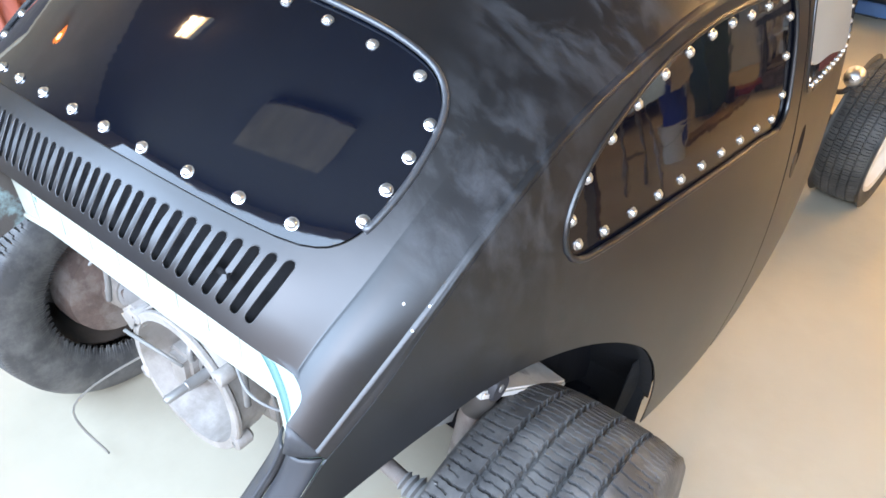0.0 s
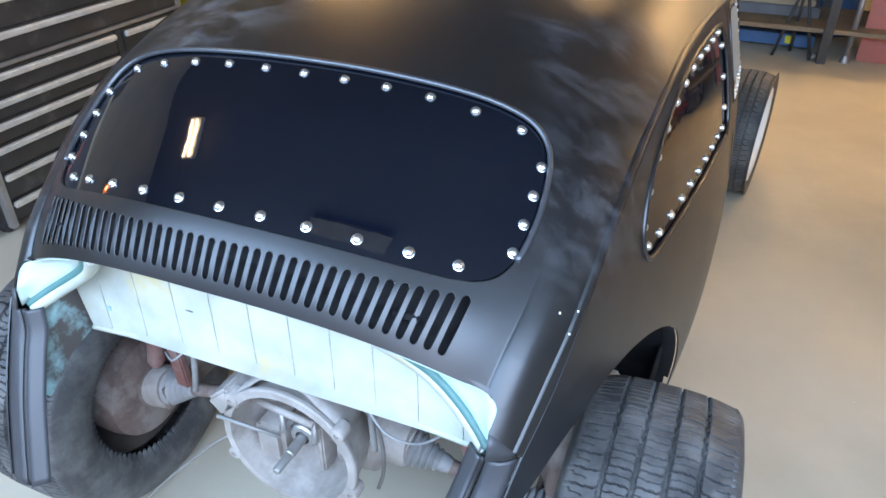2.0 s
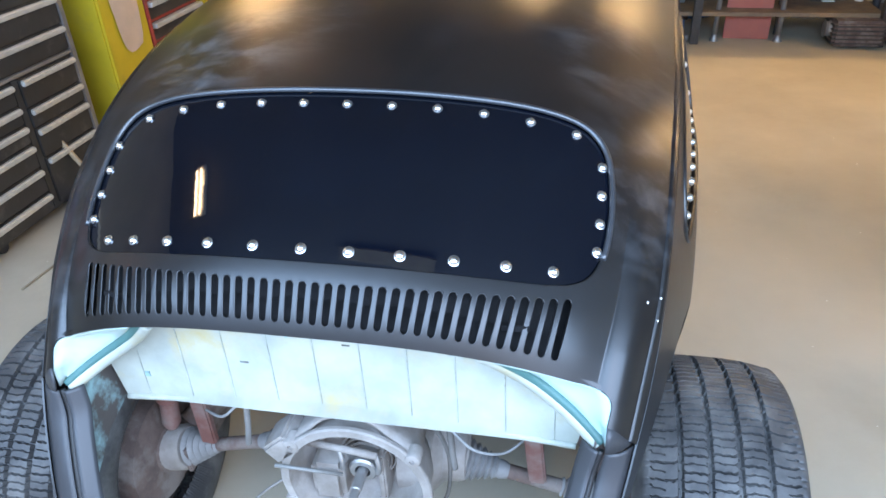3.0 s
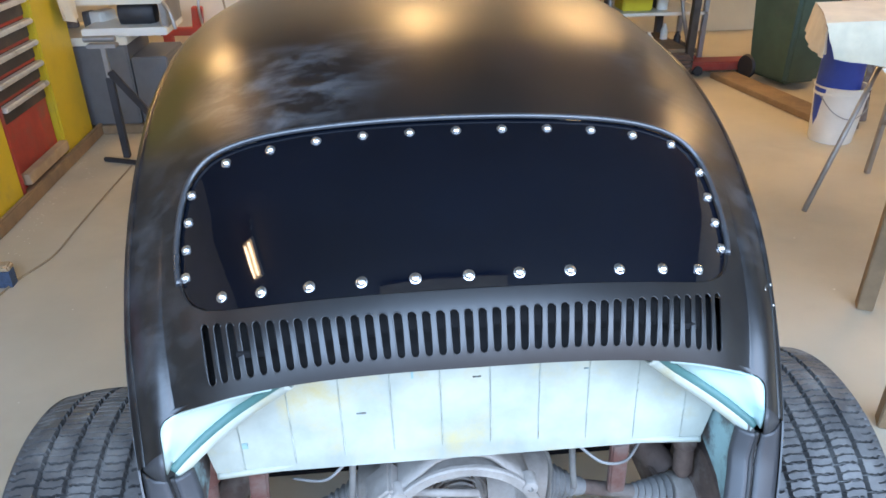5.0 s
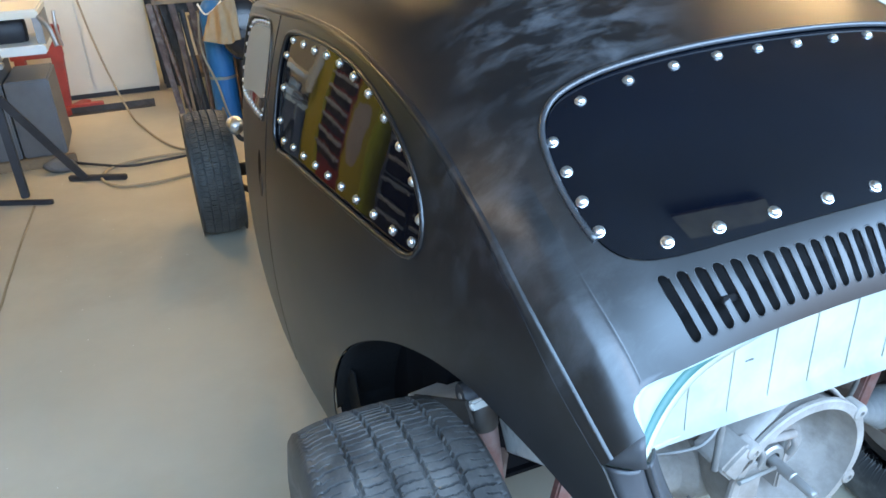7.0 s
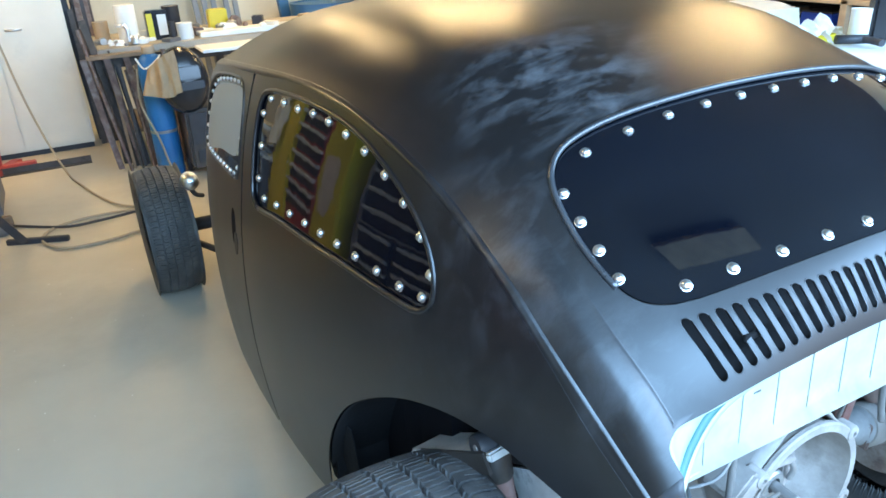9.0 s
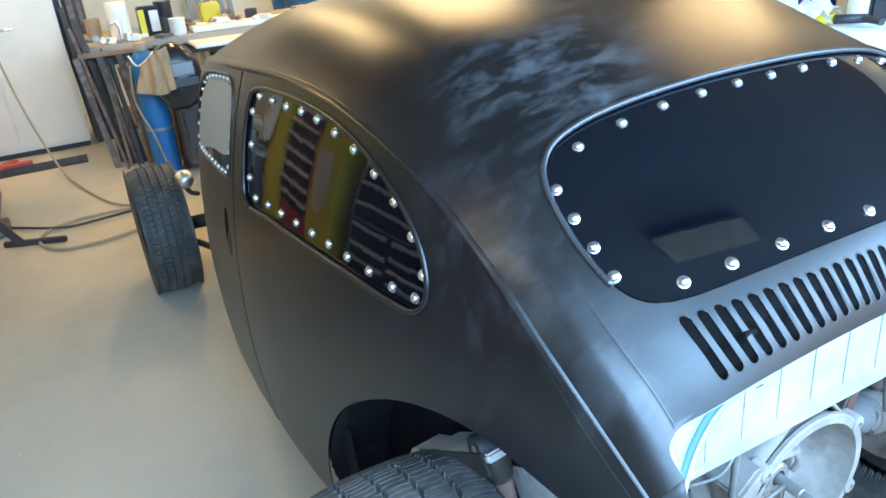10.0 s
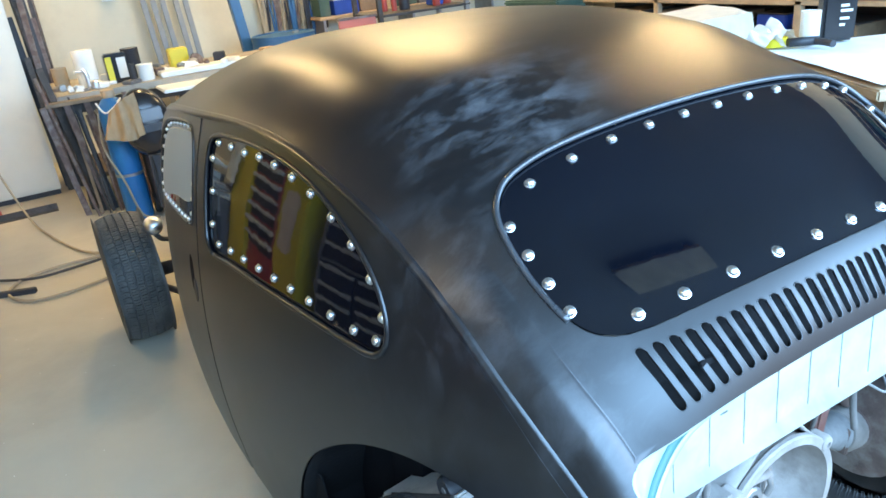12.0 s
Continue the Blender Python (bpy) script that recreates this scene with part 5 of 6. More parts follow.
part("board", box((-0.05, 4.92, 0.801), (1.5, 5.12, 0.835), 0.006, pose(0, 0, 0, 0, 0, 0)), "plastic", plank)


def can(name, x, y, z, r, h, mat, label, cat, lid=None, top="lid"):
    t = thing(name, label, cat, Matrix.Translation((x, y, z)))
    part("body", lathe([(r * 0.96, 0), (r, 0.006), (r, h - 0.008), (r * 1.03, h - 0.004), (r * 1.03, h), (r * 0.9, h), (r * 0.9, h - 0.006)], 24), mat, t)
    if lid:
        part(top, lathe([(r * 0.88, h - 0.008), (r * 0.88, h - 0.003), (r * 0.2, h - 0.001)], 24), lid, t)
    return t


roll = thing("paper_roll", "white paper towel roll standing on the bench", "paper roll", Matrix.Translation((-0.50, 5.1, 0.80)))
part("paper", lathe([(0.02, 0), (0.066, 0), (0.068, 0.004), (0.068, 0.246), (0.066, 0.25), (0.022, 0.25), (0.022, 0.24)], 28), "paper", roll)
tin = can("paint_tin", -0.66, 5.28, 0.80, 0.05, 0.14, "cardboard", "stacked tan tins on the workbench", "tin", "steel")
t = thing("oil_can", "black oil can with a yellow stripe label", "can", Matrix.Translation((-0.30, 5.12, 0.80)))
part("body", box((-0.075, -0.05, 0), (0.075, 0.05, 0.20), 0.01), "blackplastic", t)
part("label_stripe", box((-0.072, -0.052, 0.01), (-0.032, -0.0505, 0.18), 0.0), "label", t, "yellow paper label")
part("label_panel", box((0.0, -0.052, 0.03), (0.06, -0.0505, 0.17), 0.0), "paper", t, "white printed label")
t = can("paint_can", -0.18, 5.22, 0.80, 0.06, 0.21, "dark", "dark paint can with steel lid", "can", "steel")
t = can("plastic_tub", -0.14, 4.98, 0.80, 0.055, 0.11, "plastic", "white plastic tub with lid", "tub", "plastic")
t = can("sealant_jar", -0.23, 4.93, 0.80, 0.02, 0.13, "dark", "slim dark bottle on the bench", "bottle", "dark")
gun = thing("spray_gun", "polished metal spray gun on the bench edge", "spray gun", Matrix.Translation((-0.52, 4.95, 0.80)))
part("body", tube([(0, 0, 0.02), (0.0, 0.0, 0.10), (-0.02, 0.0, 0.14)], 0.014, 10), "chrome", gun)
part("cup", lathe([(0.02, 0.0), (0.035, 0.01), (0.035, 0.05), (0.02, 0.06)], 18, Matrix.Translation((0.04, 0, 0.0))), "chrome", gun)
part("nozzle", tube([(-0.02, 0, 0.13), (-0.07, -0.01, 0.13)], 0.011, 10, False), "chrome", gun)
box_y = thing("parts_box", "small yellow plastic parts box", "box", Matrix.Translation((0.17, 5.35, 0.80)))
part("body", box((-0.07, -0.05, 0), (0.07, 0.05, 0.15), 0.008), "ochre", box_y)
wheelt = thing("grinding_wheel", "brown worn grinding wheel leaning on the bench", "grinding wheel", Matrix.Translation((0.27, 5.2, 0.80)))
part("disc", lathe([(0.02, -0.012), (0.05, -0.014), (0.055, 0), (0.05, 0.014), (0.02, 0.012)], 20, Matrix.Translation((0, 0, 0.055)) @ pose(0, 0, 0, 70, 0, 30)), "rust", wheelt)
rng = random.Random(11)
for k in range(26):
    x, y = -0.72 + rng.random() * 1.5, 4.9 + rng.random() * 0.45
    w, d, h = 0.02 + rng.random() * 0.06, 0.015 + rng.random() * 0.04, 0.015 + rng.random() * 0.07
    t = thing("bench_oddment", "dusty small part lying on the workbench", "oddment", Matrix.Translation((x, y, 0.801 if not (-0.05 < x < 1.5 and y < 5.13) else 0.836)) @ pose(0, 0, 0, 0, 0, rng.random() * 180), group="workbench clutter")
    kind = rng.random()
    if kind < 0.5:
        part("body", box((-w, -d, 0), (w, d, h), 0.005), rng.choice(["steel", "cardboard", "paper", "greybox", "rust", "white", "dark"]), t)
    elif kind < 0.8:
        part("body", lathe([(d, 0), (d * 1.1, 0.004), (d * 1.1, h), (d * 0.6, h + 0.01)], 16), rng.choice(["steel", "plastic", "rust", "dark"]), t)
    else:
        part("body", draped([(-w, -d, 0.005), (0, -d, 0.03), (w, -d, 0.005)], [(-w, d, 0.005), (0, d, 0.04), (w, d, 0.005)], 8, 0.5, k * 1.0, 0.012), "paper", t)

bottle = thing("gas_cylinder", "cyan blue gas cylinder with a tied hose", "gas cylinder", pose(-0.47, 4.44, 0.0, 0, 0, 0))
part("body", lathe([(0.07, 0.0), (0.082, 0.01), (0.085, 0.03), (0.085, 0.70), (0.075, 0.755), (0.05, 0.79), (0.034, 0.80), (0.034, 0.83), (0.02, 0.835)], 32), "cylblue", bottle)
part("valve_cap", lathe([(0.036, 0.80), (0.04, 0.805), (0.04, 0.845), (0.03, 0.85)], 20), "lightwood", bottle)
part("strap", lathe([(0.086, 0.30), (0.088, 0.302), (0.088, 0.318), (0.086, 0.32)], 32), "steel", bottle)
part("strap", tube([(-0.085, -0.02, 0.78), (-0.05, -0.07, 0.72), (0.02, -0.085, 0.76), (0.06, -0.04, 0.79)], 0.006, 6), "paper", bottle)
part("hose", tube([(-0.09, -0.03, 0.72), (-0.11, -0.05, 0.5), (-0.05, -0.095, 0.28), (0.0, -0.10, 0.05), (0.10, -0.12, 0.012)], 0.007, 8), "hose", bottle)
welder = thing("welder", "dark wire-feed welder standing by the cylinder", "welder", Matrix.Translation((-0.22, 4.33, 0.0)))
part("body", box((-0.14, -0.14, 0.08), (0.16, 0.22, 0.46), 0.015), "darksteel", welder)
part("front_panel", box((-0.12, -0.146, 0.24), (0.14, -0.14, 0.44), 0.003), "dark", welder)
part("vent", box((-0.10, -0.15, 0.12), (0.12, -0.141, 0.20), 0.002), "dark", welder)
for x in (-0.13, 0.15):
    part("wheel", lathe([(0.02, -0.02), (0.06, -0.02), (0.07, 0), (0.06, 0.02), (0.02, 0.02)], 20, Matrix.Translation((x, 0.12, 0.07)) @ pose(0, 0, 0, 0, 90, 0)), "dark", welder)
part("handle", tube([(-0.12, -0.02, 0.46), (-0.12, -0.02, 0.55), (0.14, -0.02, 0.55), (0.14, -0.02, 0.46)], 0.012, 8, False), "steel", welder)
mask = thing("welding_mask", "glossy black welding mask with tan leather neck cover", "welding mask", pose(-0.31, 4.24, 0.40, -8, 0, 10) @ Matrix.Scale(1.2, 4))
bm = bmesh.new()
bmesh.ops.create_uvsphere(bm, u_segments=28, v_segments=18, radius=0.13)
for v in list(bm.verts):
    v.co.z = v.co.z * 1.35 + 0.20
    v.co.y *= 0.85
    if v.co.y < -0.07:
        v.co.y = -0.07 - (abs(v.co.y) - 0.07) * 0.4
for f in bm.faces:
    f.smooth = True
part("shell", bm, "blackplastic", mask)
part("lens", box((-0.065, -0.104, 0.20), (0.065, -0.092, 0.27), 0.006), "blackplastic", mask, "dark rectangular viewing lens")
part("bracket", box((-0.075, -0.098, 0.15), (0.075, -0.088, 0.19), 0.004), "dark", mask)
part("neck_cover", draped([(-0.17, -0.02, 0.28), (-0.12, -0.09, 0.33), (-0.05, -0.12, 0.36)], [(-0.23, -0.03, 0.16), (-0.13, -0.11, 0.13), (-0.06, -0.125, 0.15)], 12, 0.1, 3.0, 0.012), "leather", mask, "tan leather flap")

# steel stock leaning by the cabinet
rng = random.Random(3)
for k in range(14):
    x0, y0 = -0.80 + 0.022 * (k % 7), 5.62 + 0.05 * (k // 2)
    h = 0.75 + rng.random() * 1.1
    lean = rng.uniform(-3.5, 1.0)
    w = rng.choice([0.012, 0.02, 0.028])
    t = thing("steel_length", "rusty brown steel length leaning in the corner", "steel bar", Matrix.Translation((x0, y0, 0.0)) @ pose(0, 0, 0, rng.uniform(-5, -1), lean, rng.uniform(-10, 10)), group="steel stock")
    bm = box((-w, -0.005, 0.0), (w, 0.005, h), 0.0015)
    add_box(bm, (w - 0.006, 0.005, 0.0), (w, 0.005 + w, h))
    part("bar", bm, rng.choice(["darksteel", "darksteel", "dark", "rust"]), t)
rng = random.Random(17)
for k in range(16):
    x0, y0 = -0.70 + 0.024 * k, 4.70 + 0.05 * (k % 3)
    h = rng.uniform(0.75, 1.15) if k < 4 else rng.uniform(0.66, 0.80)
    w = rng.choice([0.010, 0.016, 0.024])
    t = thing("steel_length", "brown steel length leaning against the workbench", "steel bar", Matrix.Translation((x0, y0, 0.0)) @ pose(0, 0, 0, rng.uniform(-11, -7), rng.uniform(-9, 0), rng.uniform(-25, 25)), group="steel stock")
    if k % 3 == 0:
        part("bar", lathe([(w * 0.7, 0.0), (w * 0.7, h)], 10), rng.choice(["darksteel", "rust"]), t)
    else:
        bm = box((-w, -0.003, 0.0), (w, 0.003, h), 0.001)
        add_box(bm, (w - 0.005, 0.003, 0.0), (w, 0.003 + w, h))
        part("bar", bm, rng.choice(["darksteel", "rust", "wood", "dark"]), t)
rack = thing("stock_rack", "brown steel rack of upright offcuts", "rack")
for x in (-0.76, -0.62, -0.50):
    part("upright", box((x - 0.02, 4.78, 0.0), (x + 0.02, 4.81, 0.76), 0.003, Matrix.Translation((x, 4.8, 0)) @ pose(0, 0, 0, 0, -6, 0) @ Matrix.Translation((-x, -4.8, 0))), "rust", rack)
part("shelf", box((-0.82, 4.76, 0.75), (-0.42, 4.84, 0.775), 0.003), "wood", rack)

# wall fittings behind the bench
outlet = thing("wall_socket", "white socket box on the wall", "socket")
part("box", box((-0.10, 6.70, 1.30), (0.02, 6.75, 1.42), 0.008), "plastic", outlet)
part("cover", box((-0.085, 6.695, 1.315), (0.005, 6.70, 1.405), 0.004), "white", outlet)
part("cable", tube([(-0.04, 6.73, 1.42), (-0.08, 6.73, 1.7), (-0.3, 6.73, 1.95), (-0.6, 6.73, 1.8)], 0.008, 6), "dark", outlet)
for x in (0.28, 0.36, 0.44, 0.55, 0.63):
    t = thing("metal_profile", "grey galvanised profile standing against the wall", "metal profile", Matrix.Translation((x, 6.52 - (x - 0.28) * 0.1, 0.0)) @ pose(0, 0, 0, -2, -3, 0), group="profiles on the wall")
    bm = box((-0.025, -0.006, 0.0), (0.025, 0.0, 2.3), 0.002)
    add_box(bm, (-0.025, -0.03, 0.0), (-0.019, -0.006, 2.3))
    part("profile", bm, "galvanised", t)
bpost = thing("blue_post", "blue painted steel post leaning by the wall", "post", Matrix.Translation((1.06, 6.3, 0.0)) @ pose(0, 0, 0, 0, -6, 0))
part("post", box((-0.045, -0.04, 0.0), (0.045, 0.04, 2.2), 0.006), "blue", bpost)
part("brace", box((0.05, -0.03, 0.7), (0.45, 0.03, 0.78), 0.006), "blue", bpost)
hang = thing("hanging_ropes", "ropes and dark straps hanging on the wall", "rope")
part("peg_rail", box((1.2, 6.66, 1.34), (2.0, 6.75, 1.40), 0.006), "wood", hang)
for k in range(14):
    x = 1.25 + 0.05 * k
    L = 0.45 + 0.4 * random.Random(k).random()
    part("rope", tube([(x, 6.66, 1.36), (x + 0.02, 6.62, 1.36 - L * 0.5), (x + 0.03, 6.64, 1.36 - L), (x + 0.05, 6.62, 1.36 - L * 0.4), (x + 0.06, 6.66, 1.36)], 0.010 if k % 3 else 0.02, 6), ["hose", "dark", "blue", "rust"][k % 4], hang)
shelf = thing("wall_shelf", "loaded wall shelf with boxes", "shelf")
part("board", box((1.75, 6.35, 0.90), (5.5, 6.74, 0.93), 0.004), "lightwood", shelf)
for x in (1.8, 2.8, 3.8, 5.0):
    part("bracket", box((x, 6.4, 0.70), (x + 0.03, 6.74, 0.90), 0.003), "steel", shelf)
rng = random.Random(21)
x = 1.78
while x < 5.3:
    w, h = rng.uniform(0.08, 0.28), rng.uniform(0.08, 0.26)
    t = thing("storage_box", "worn storage box on the wall shelf", "box", Matrix.Translation((x + w / 2, 6.5, 0.931)) @ pose(0, 0, 0, 0, 0, rng.uniform(-6, 6)), group="boxes on the shelf")
    part("box", box((-w / 2, -0.1, 0), (w / 2, 0.1, h), 0.006), rng.choice(["cardboard", "dark", "bluebag", "paper", "dark", "greybox", "wood", "green"]), t)
    part("flap", box((-w / 2 - 0.004, -0.104, h - 0.03), (w / 2 + 0.004, 0.104, h + 0.003), 0.003), rng.choice(["cardboard", "dark", "paper"]), t)
    x += w + 0.03

# ---- along the east side ----
lift = thing("blue_lift_beam", "low blue lift beam with pale boards on top", "lift")
part("beam", box((0.2, 5.18, 0.03), (1.15, 5.42, 0.115), 0.006), "blue", lift)
part("foot", box((0.2, 5.25, 0.0), (0.35, 5.38, 0.03), 0.004), "dark", lift)
part("foot", box((1.02, 5.25, 0.0), (1.14, 5.38, 0.03), 0.004), "dark", lift)
part("marker", box((0.95, 5.172, 0.05), (1.0, 5.18, 0.105), 0.002), "label", lift, "small yellow sticker")
slab = thing("stacked_boards", "stacked pale dusty boards on blocks", "boards")
part("board", box((0.1, 5.25, 0.16), (1.14, 5.6, 0.30), 0.008), "greybox", slab)
part("board", box((0.15, 5.28, 0.30), (1.10, 5.58, 0.345), 0.006), "lightwood", slab)
part("block", box((0.3, 5.3, 0.116), (0.45, 5.5, 0.16), 0.004), "wood", slab)
part("block", box((0.85, 5.3, 0.116), (1.0, 5.5, 0.16), 0.004), "wood", slab)
tri = thing("axle_stand", "dusty steel tripod stand", "stand", Matrix.Translation((1.0, 5.0, 0.0)))
for dx, dy in ((-0.12, 0.0), (0.13, -0.02), (0.0, 0.16)):
    part("leg", tube([(dx, dy, 0.0), (0.0, 0.05, 0.55)], 0.011, 8, False), "darksteel", tri)
part("head", lathe([(0.03, 0.52), (0.04, 0.54), (0.04, 0.60), (0.03, 0.62)], 16, Matrix.Translation((0, 0.05, 0))), "steel", tri)
part("castor", lathe([(0.01, -0.015), (0.025, -0.012), (0.03, 0), (0.025, 0.012), (0.01, 0.015)], 14, Matrix.Translation((0.15, -0.02, 0.03)) @ pose(0, 0, 0, 0, 90, 0)), "steel", tri)
drum = thing("blue_drum", "dark blue steel drum behind the red board", "drum", Matrix.Translation((1.22, 5.95, 0.0)))
part("body", lathe([(0.27, 0), (0.285, 0.01), (0.28, 0.03), (0.28, 0.28), (0.288, 0.30), (0.28, 0.32), (0.28, 0.58), (0.288, 0.60), (0.28, 0.62), (0.28, 0.86), (0.285, 0.88), (0.25, 0.88), (0.25, 0.87)], 36), "blue", drum)
part("bung", lathe([(0.03, 0.87), (0.03, 0.885), (0.01, 0.887)], 14, Matrix.Translation((0.12, 0, 0))), "steel", drum)
board = thing("red_board", "faded salmon red panel leaning upright", "panel", pose(1.60, 5.08, 0.0, -4, 0, -3))
part("panel", box((-0.165, 0.0, 0.0), (0.165, 0.03, 0.98), 0.006), "salmon", board)
part("edge_cap", box((-0.175, -0.004, 0.98), (0.175, 0.034, 1.0), 0.004), "rust", board)
for x in (1.36, 1.82):
    t = thing("tube_leg", "dusty galvanised tube stand leg", "tube", group="tube legs")
    part("tube", tube([(x, 5.02, 0.0), (x + 0.02, 5.12, 0.9)], 0.02, 12, False), "steel", t)
    part("foot", lathe([(0.035, 0.0), (0.035, 0.012), (0.022, 0.03), (0.021, 0.05)], 16, Matrix.Translation((x, 5.02, 0.0))), "steel", t)
rackr = thing("steel_shelving", "low steel shelving with white shelf and clutter", "shelving")
part("shelf", box((1.83, 5.2, 0.455), (2.75, 5.75, 0.48), 0.004), "white", rackr)
part("shelf", box((1.83, 5.25, 0.12), (2.75, 5.75, 0.14), 0.004), "darksteel", rackr)
for x in (1.85, 2.72):
    for y in (5.22, 5.72):
        part("post", box((x - 0.02, y - 0.02, 0.0), (x + 0.02, y + 0.02, 1.5), 0.003), "steel" if x > 2 else "darksteel", rackr)
part("shelf", box((1.83, 5.2, 0.95), (2.75, 5.75, 0.97), 0.004), "darksteel", rackr)
crate = thing("yellow_crate", "bright yellow plastic crate on the shelf", "crate", Matrix.Translation((2.15, 5.42, 0.481)))
bm = box((-0.13, -0.12, 0), (0.13, 0.12, 0.19), 0.01)
part("crate", bm, "ochre", crate)
part("rim", box((-0.14, -0.13, 0.175), (0.14, 0.13, 0.195), 0.006), "ochre", crate)
rng = random.Random(8)
for k in range(18):
    x, z = 1.95 + rng.random() * 0.75, rng.choice([0.481, 0.141, 0.971])
    if z == 0.481 and 1.95 < x < 2.33:
        z = 0.141
    w, h = rng.uniform(0.03, 0.09), rng.uniform(0.06, 0.22)
    t = thing("shelf_item", "dusty workshop item on the steel shelving", "oddment", Matrix.Translation((x, 5.35 + 0.25 * rng.random(), z)), group="shelving clutter")
    if rng.random() < 0.5:
        part("body", box((-w, -w, 0), (w, w, h), 0.006), rng.choice(["dark", "bluebag", "paper", "red", "darksteel"]), t)
    else:
        part("body", lathe([(w * 0.7, 0), (w * 0.75, 0.005), (w * 0.75, h * 0.8), (w * 0.35, h), (w * 0.3, h + 0.02)], 16), rng.choice(["dark", "paper", "steel", "red"]), t)
engine = thing("engine_block", "oily rust-brown engine casting on the floor", "engine", Matrix.Translation((2.32, 4.95, 0.0)))
part("block", box((-0.17, -0.12, 0.02), (0.17, 0.14, 0.20), 0.02), "rust", engine)
for k in range(5):
    part("fin", box((-0.18, -0.13, 0.04 + 0.03 * k), (0.18, 0.15, 0.05 + 0.03 * k), 0.003), "darksteel", engine)
part("pulley", lathe([(0.02, -0.02), (0.06, -0.02), (0.05, 0), (0.06, 0.02), (0.02, 0.02)], 20, Matrix.Translation((-0.19, 0, 0.12)) @ pose(0, 0, 0, 0, 90, 0)), "steel", engine)
jack = thing("floor_jack", "low red trolley jack on the floor", "jack", Matrix.Translation((2.85, 5.05, 0.0)))
part("frame", box((-0.33, -0.1, 0.04), (0.30, 0.1, 0.11), 0.01), "red", jack)
part("arm", tube([(-0.25, 0, 0.12), (-0.31, 0, 0.16)], 0.03, 10, False), "red", jack)
part("handle", tube([(-0.28, 0, 0.1), (-0.36, 0.1, 0.5), (-0.42, 0.18, 0.95)], 0.016, 10, False), "steel", jack)
for x in (-0.25, 0.22):
    part("wheel", lathe([(0.01, -0.12), (0.04, -0.12), (0.045, 0), (0.04, 0.12), (0.01, 0.12)], 16, Matrix.Translation((x, 0, 0.045)) @ pose(0, 0, 0, 90, 0, 0)), "dark", jack)
binn = thing("wheelie_bin", "dull green plastic wheelie bin", "bin", Matrix.Translation((3.18, 4.65, 0.0)) @ pose(0, 0, 0, 0, 0, 12))
bm = bmesh.new()
r = bmesh.ops.create_cube(bm, size=1.0)
for v in r["verts"]:
    k = 0.22 if v.co.z < 0 else 0.28
    v.co = Vector((v.co.x * 2 * k * 0.75, v.co.y * 2 * k, 0.05 if v.co.z < 0 else 0.92))
bmesh.ops.bevel(bm, geom=list(bm.edges), offset=0.03, segments=3, affect="EDGES")
part("body", bm, "green", binn)
part("lid", box((-0.23, -0.30, 0.92), (0.23, 0.30, 0.965), 0.015), "green", binn)
part("handle", tube([(-0.2, 0.31, 0.88), (0.2, 0.31, 0.88)], 0.014, 8, False), "green", binn)
for x in (-0.17, 0.17):
    part("wheel", lathe([(0.02, -0.02), (0.09, -0.02), (0.10, 0), (0.09, 0.02), (0.02, 0.02)], 24, Matrix.Translation((x, 0.22, 0.10)) @ pose(0, 0, 0, 0, 90, 0)), "dark", binn)
ply = thing("timber_strip", "brown dusty timber on the floor", "timber", pose(2.88, 4.2, 0.0, 0, 0, 8))
part("board", box((-0.10, -0.75, 0.0), (0.12, 0.7, 0.045), 0.006), "wood", ply)
stack = thing("timber_offcuts", "dark bundle of timber offcuts and rags", "timber", Matrix.Translation((3.12, 3.75, 0.0)))
rng = random.Random(2)
for k in range(9):
    part("offcut", box((-0.02, -0.03, 0.0), (0.02, 0.03, rng.uniform(0.35, 0.7)), 0.004, Matrix.Translation((rng.uniform(-0.12, 0.12), rng.uniform(-0.12, 0.12), 0)) @ pose(0, 0, 0, rng.uniform(-6, 6), rng.uniform(-6, 6), rng.uniform(0, 90))), rng.choice(["wood", "dark", "rust", "lightwood"]), stack)
part("yellow_rag", draped([(-0.12, -0.12, 0.50), (-0.05, -0.14, 0.52), (0.02, -0.13, 0.50)], [(-0.12, -0.15, 0.32), (-0.05, -0.17, 0.30), (0.02, -0.15, 0.33)], 10, 0.2, 5.0, 0.015), "ochre", stack, "dusty yellow rag")
bucket = thing("bucket", "white plastic bucket with wire handle", "bucket", Matrix.Translation((2.80, 3.32, 0.0)))
part("body", lathe([(0.125, 0.0), (0.13, 0.008), (0.152, 0.30), (0.158, 0.302), (0.158, 0.318), (0.153, 0.32), (0.155, 0.345), (0.162, 0.35), (0.162, 0.36), (0.148, 0.36), (0.145, 0.34), (0.122, 0.02)], 36), "plastic", bucket)
part("wire_handle", tube([(-0.155, -0.02, 0.31), (-0.11, -0.13, 0.22), (0.0, -0.165, 0.18), (0.11, -0.13, 0.24), (0.155, -0.02, 0.31)], 0.003, 6), "steel", bucket)
liner = thing("blue_tub", "deep blue plastic tub standing in the bucket", "tub", Matrix.Translation((2.77, 3.32, 0.0)))
part("body", lathe([(0.10, 0.02), (0.128, 0.345), (0.128, 0.70), (0.135, 0.71), (0.12, 0.72)], 28), "bluebag", liner)
part("pale_handle", tube([(-0.14, 0.0, 0.55), (-0.17, -0.02, 0.72), (-0.10, -0.03, 0.80), (-0.02, -0.02, 0.72)], 0.010, 8), "plastic", liner)

# table under a white sheet, standing askew beside the car
TB = Matrix.Translation((1.25, 0.75, 0.0)) @ pose(0, 0, 0, 0, 0, -28.1)
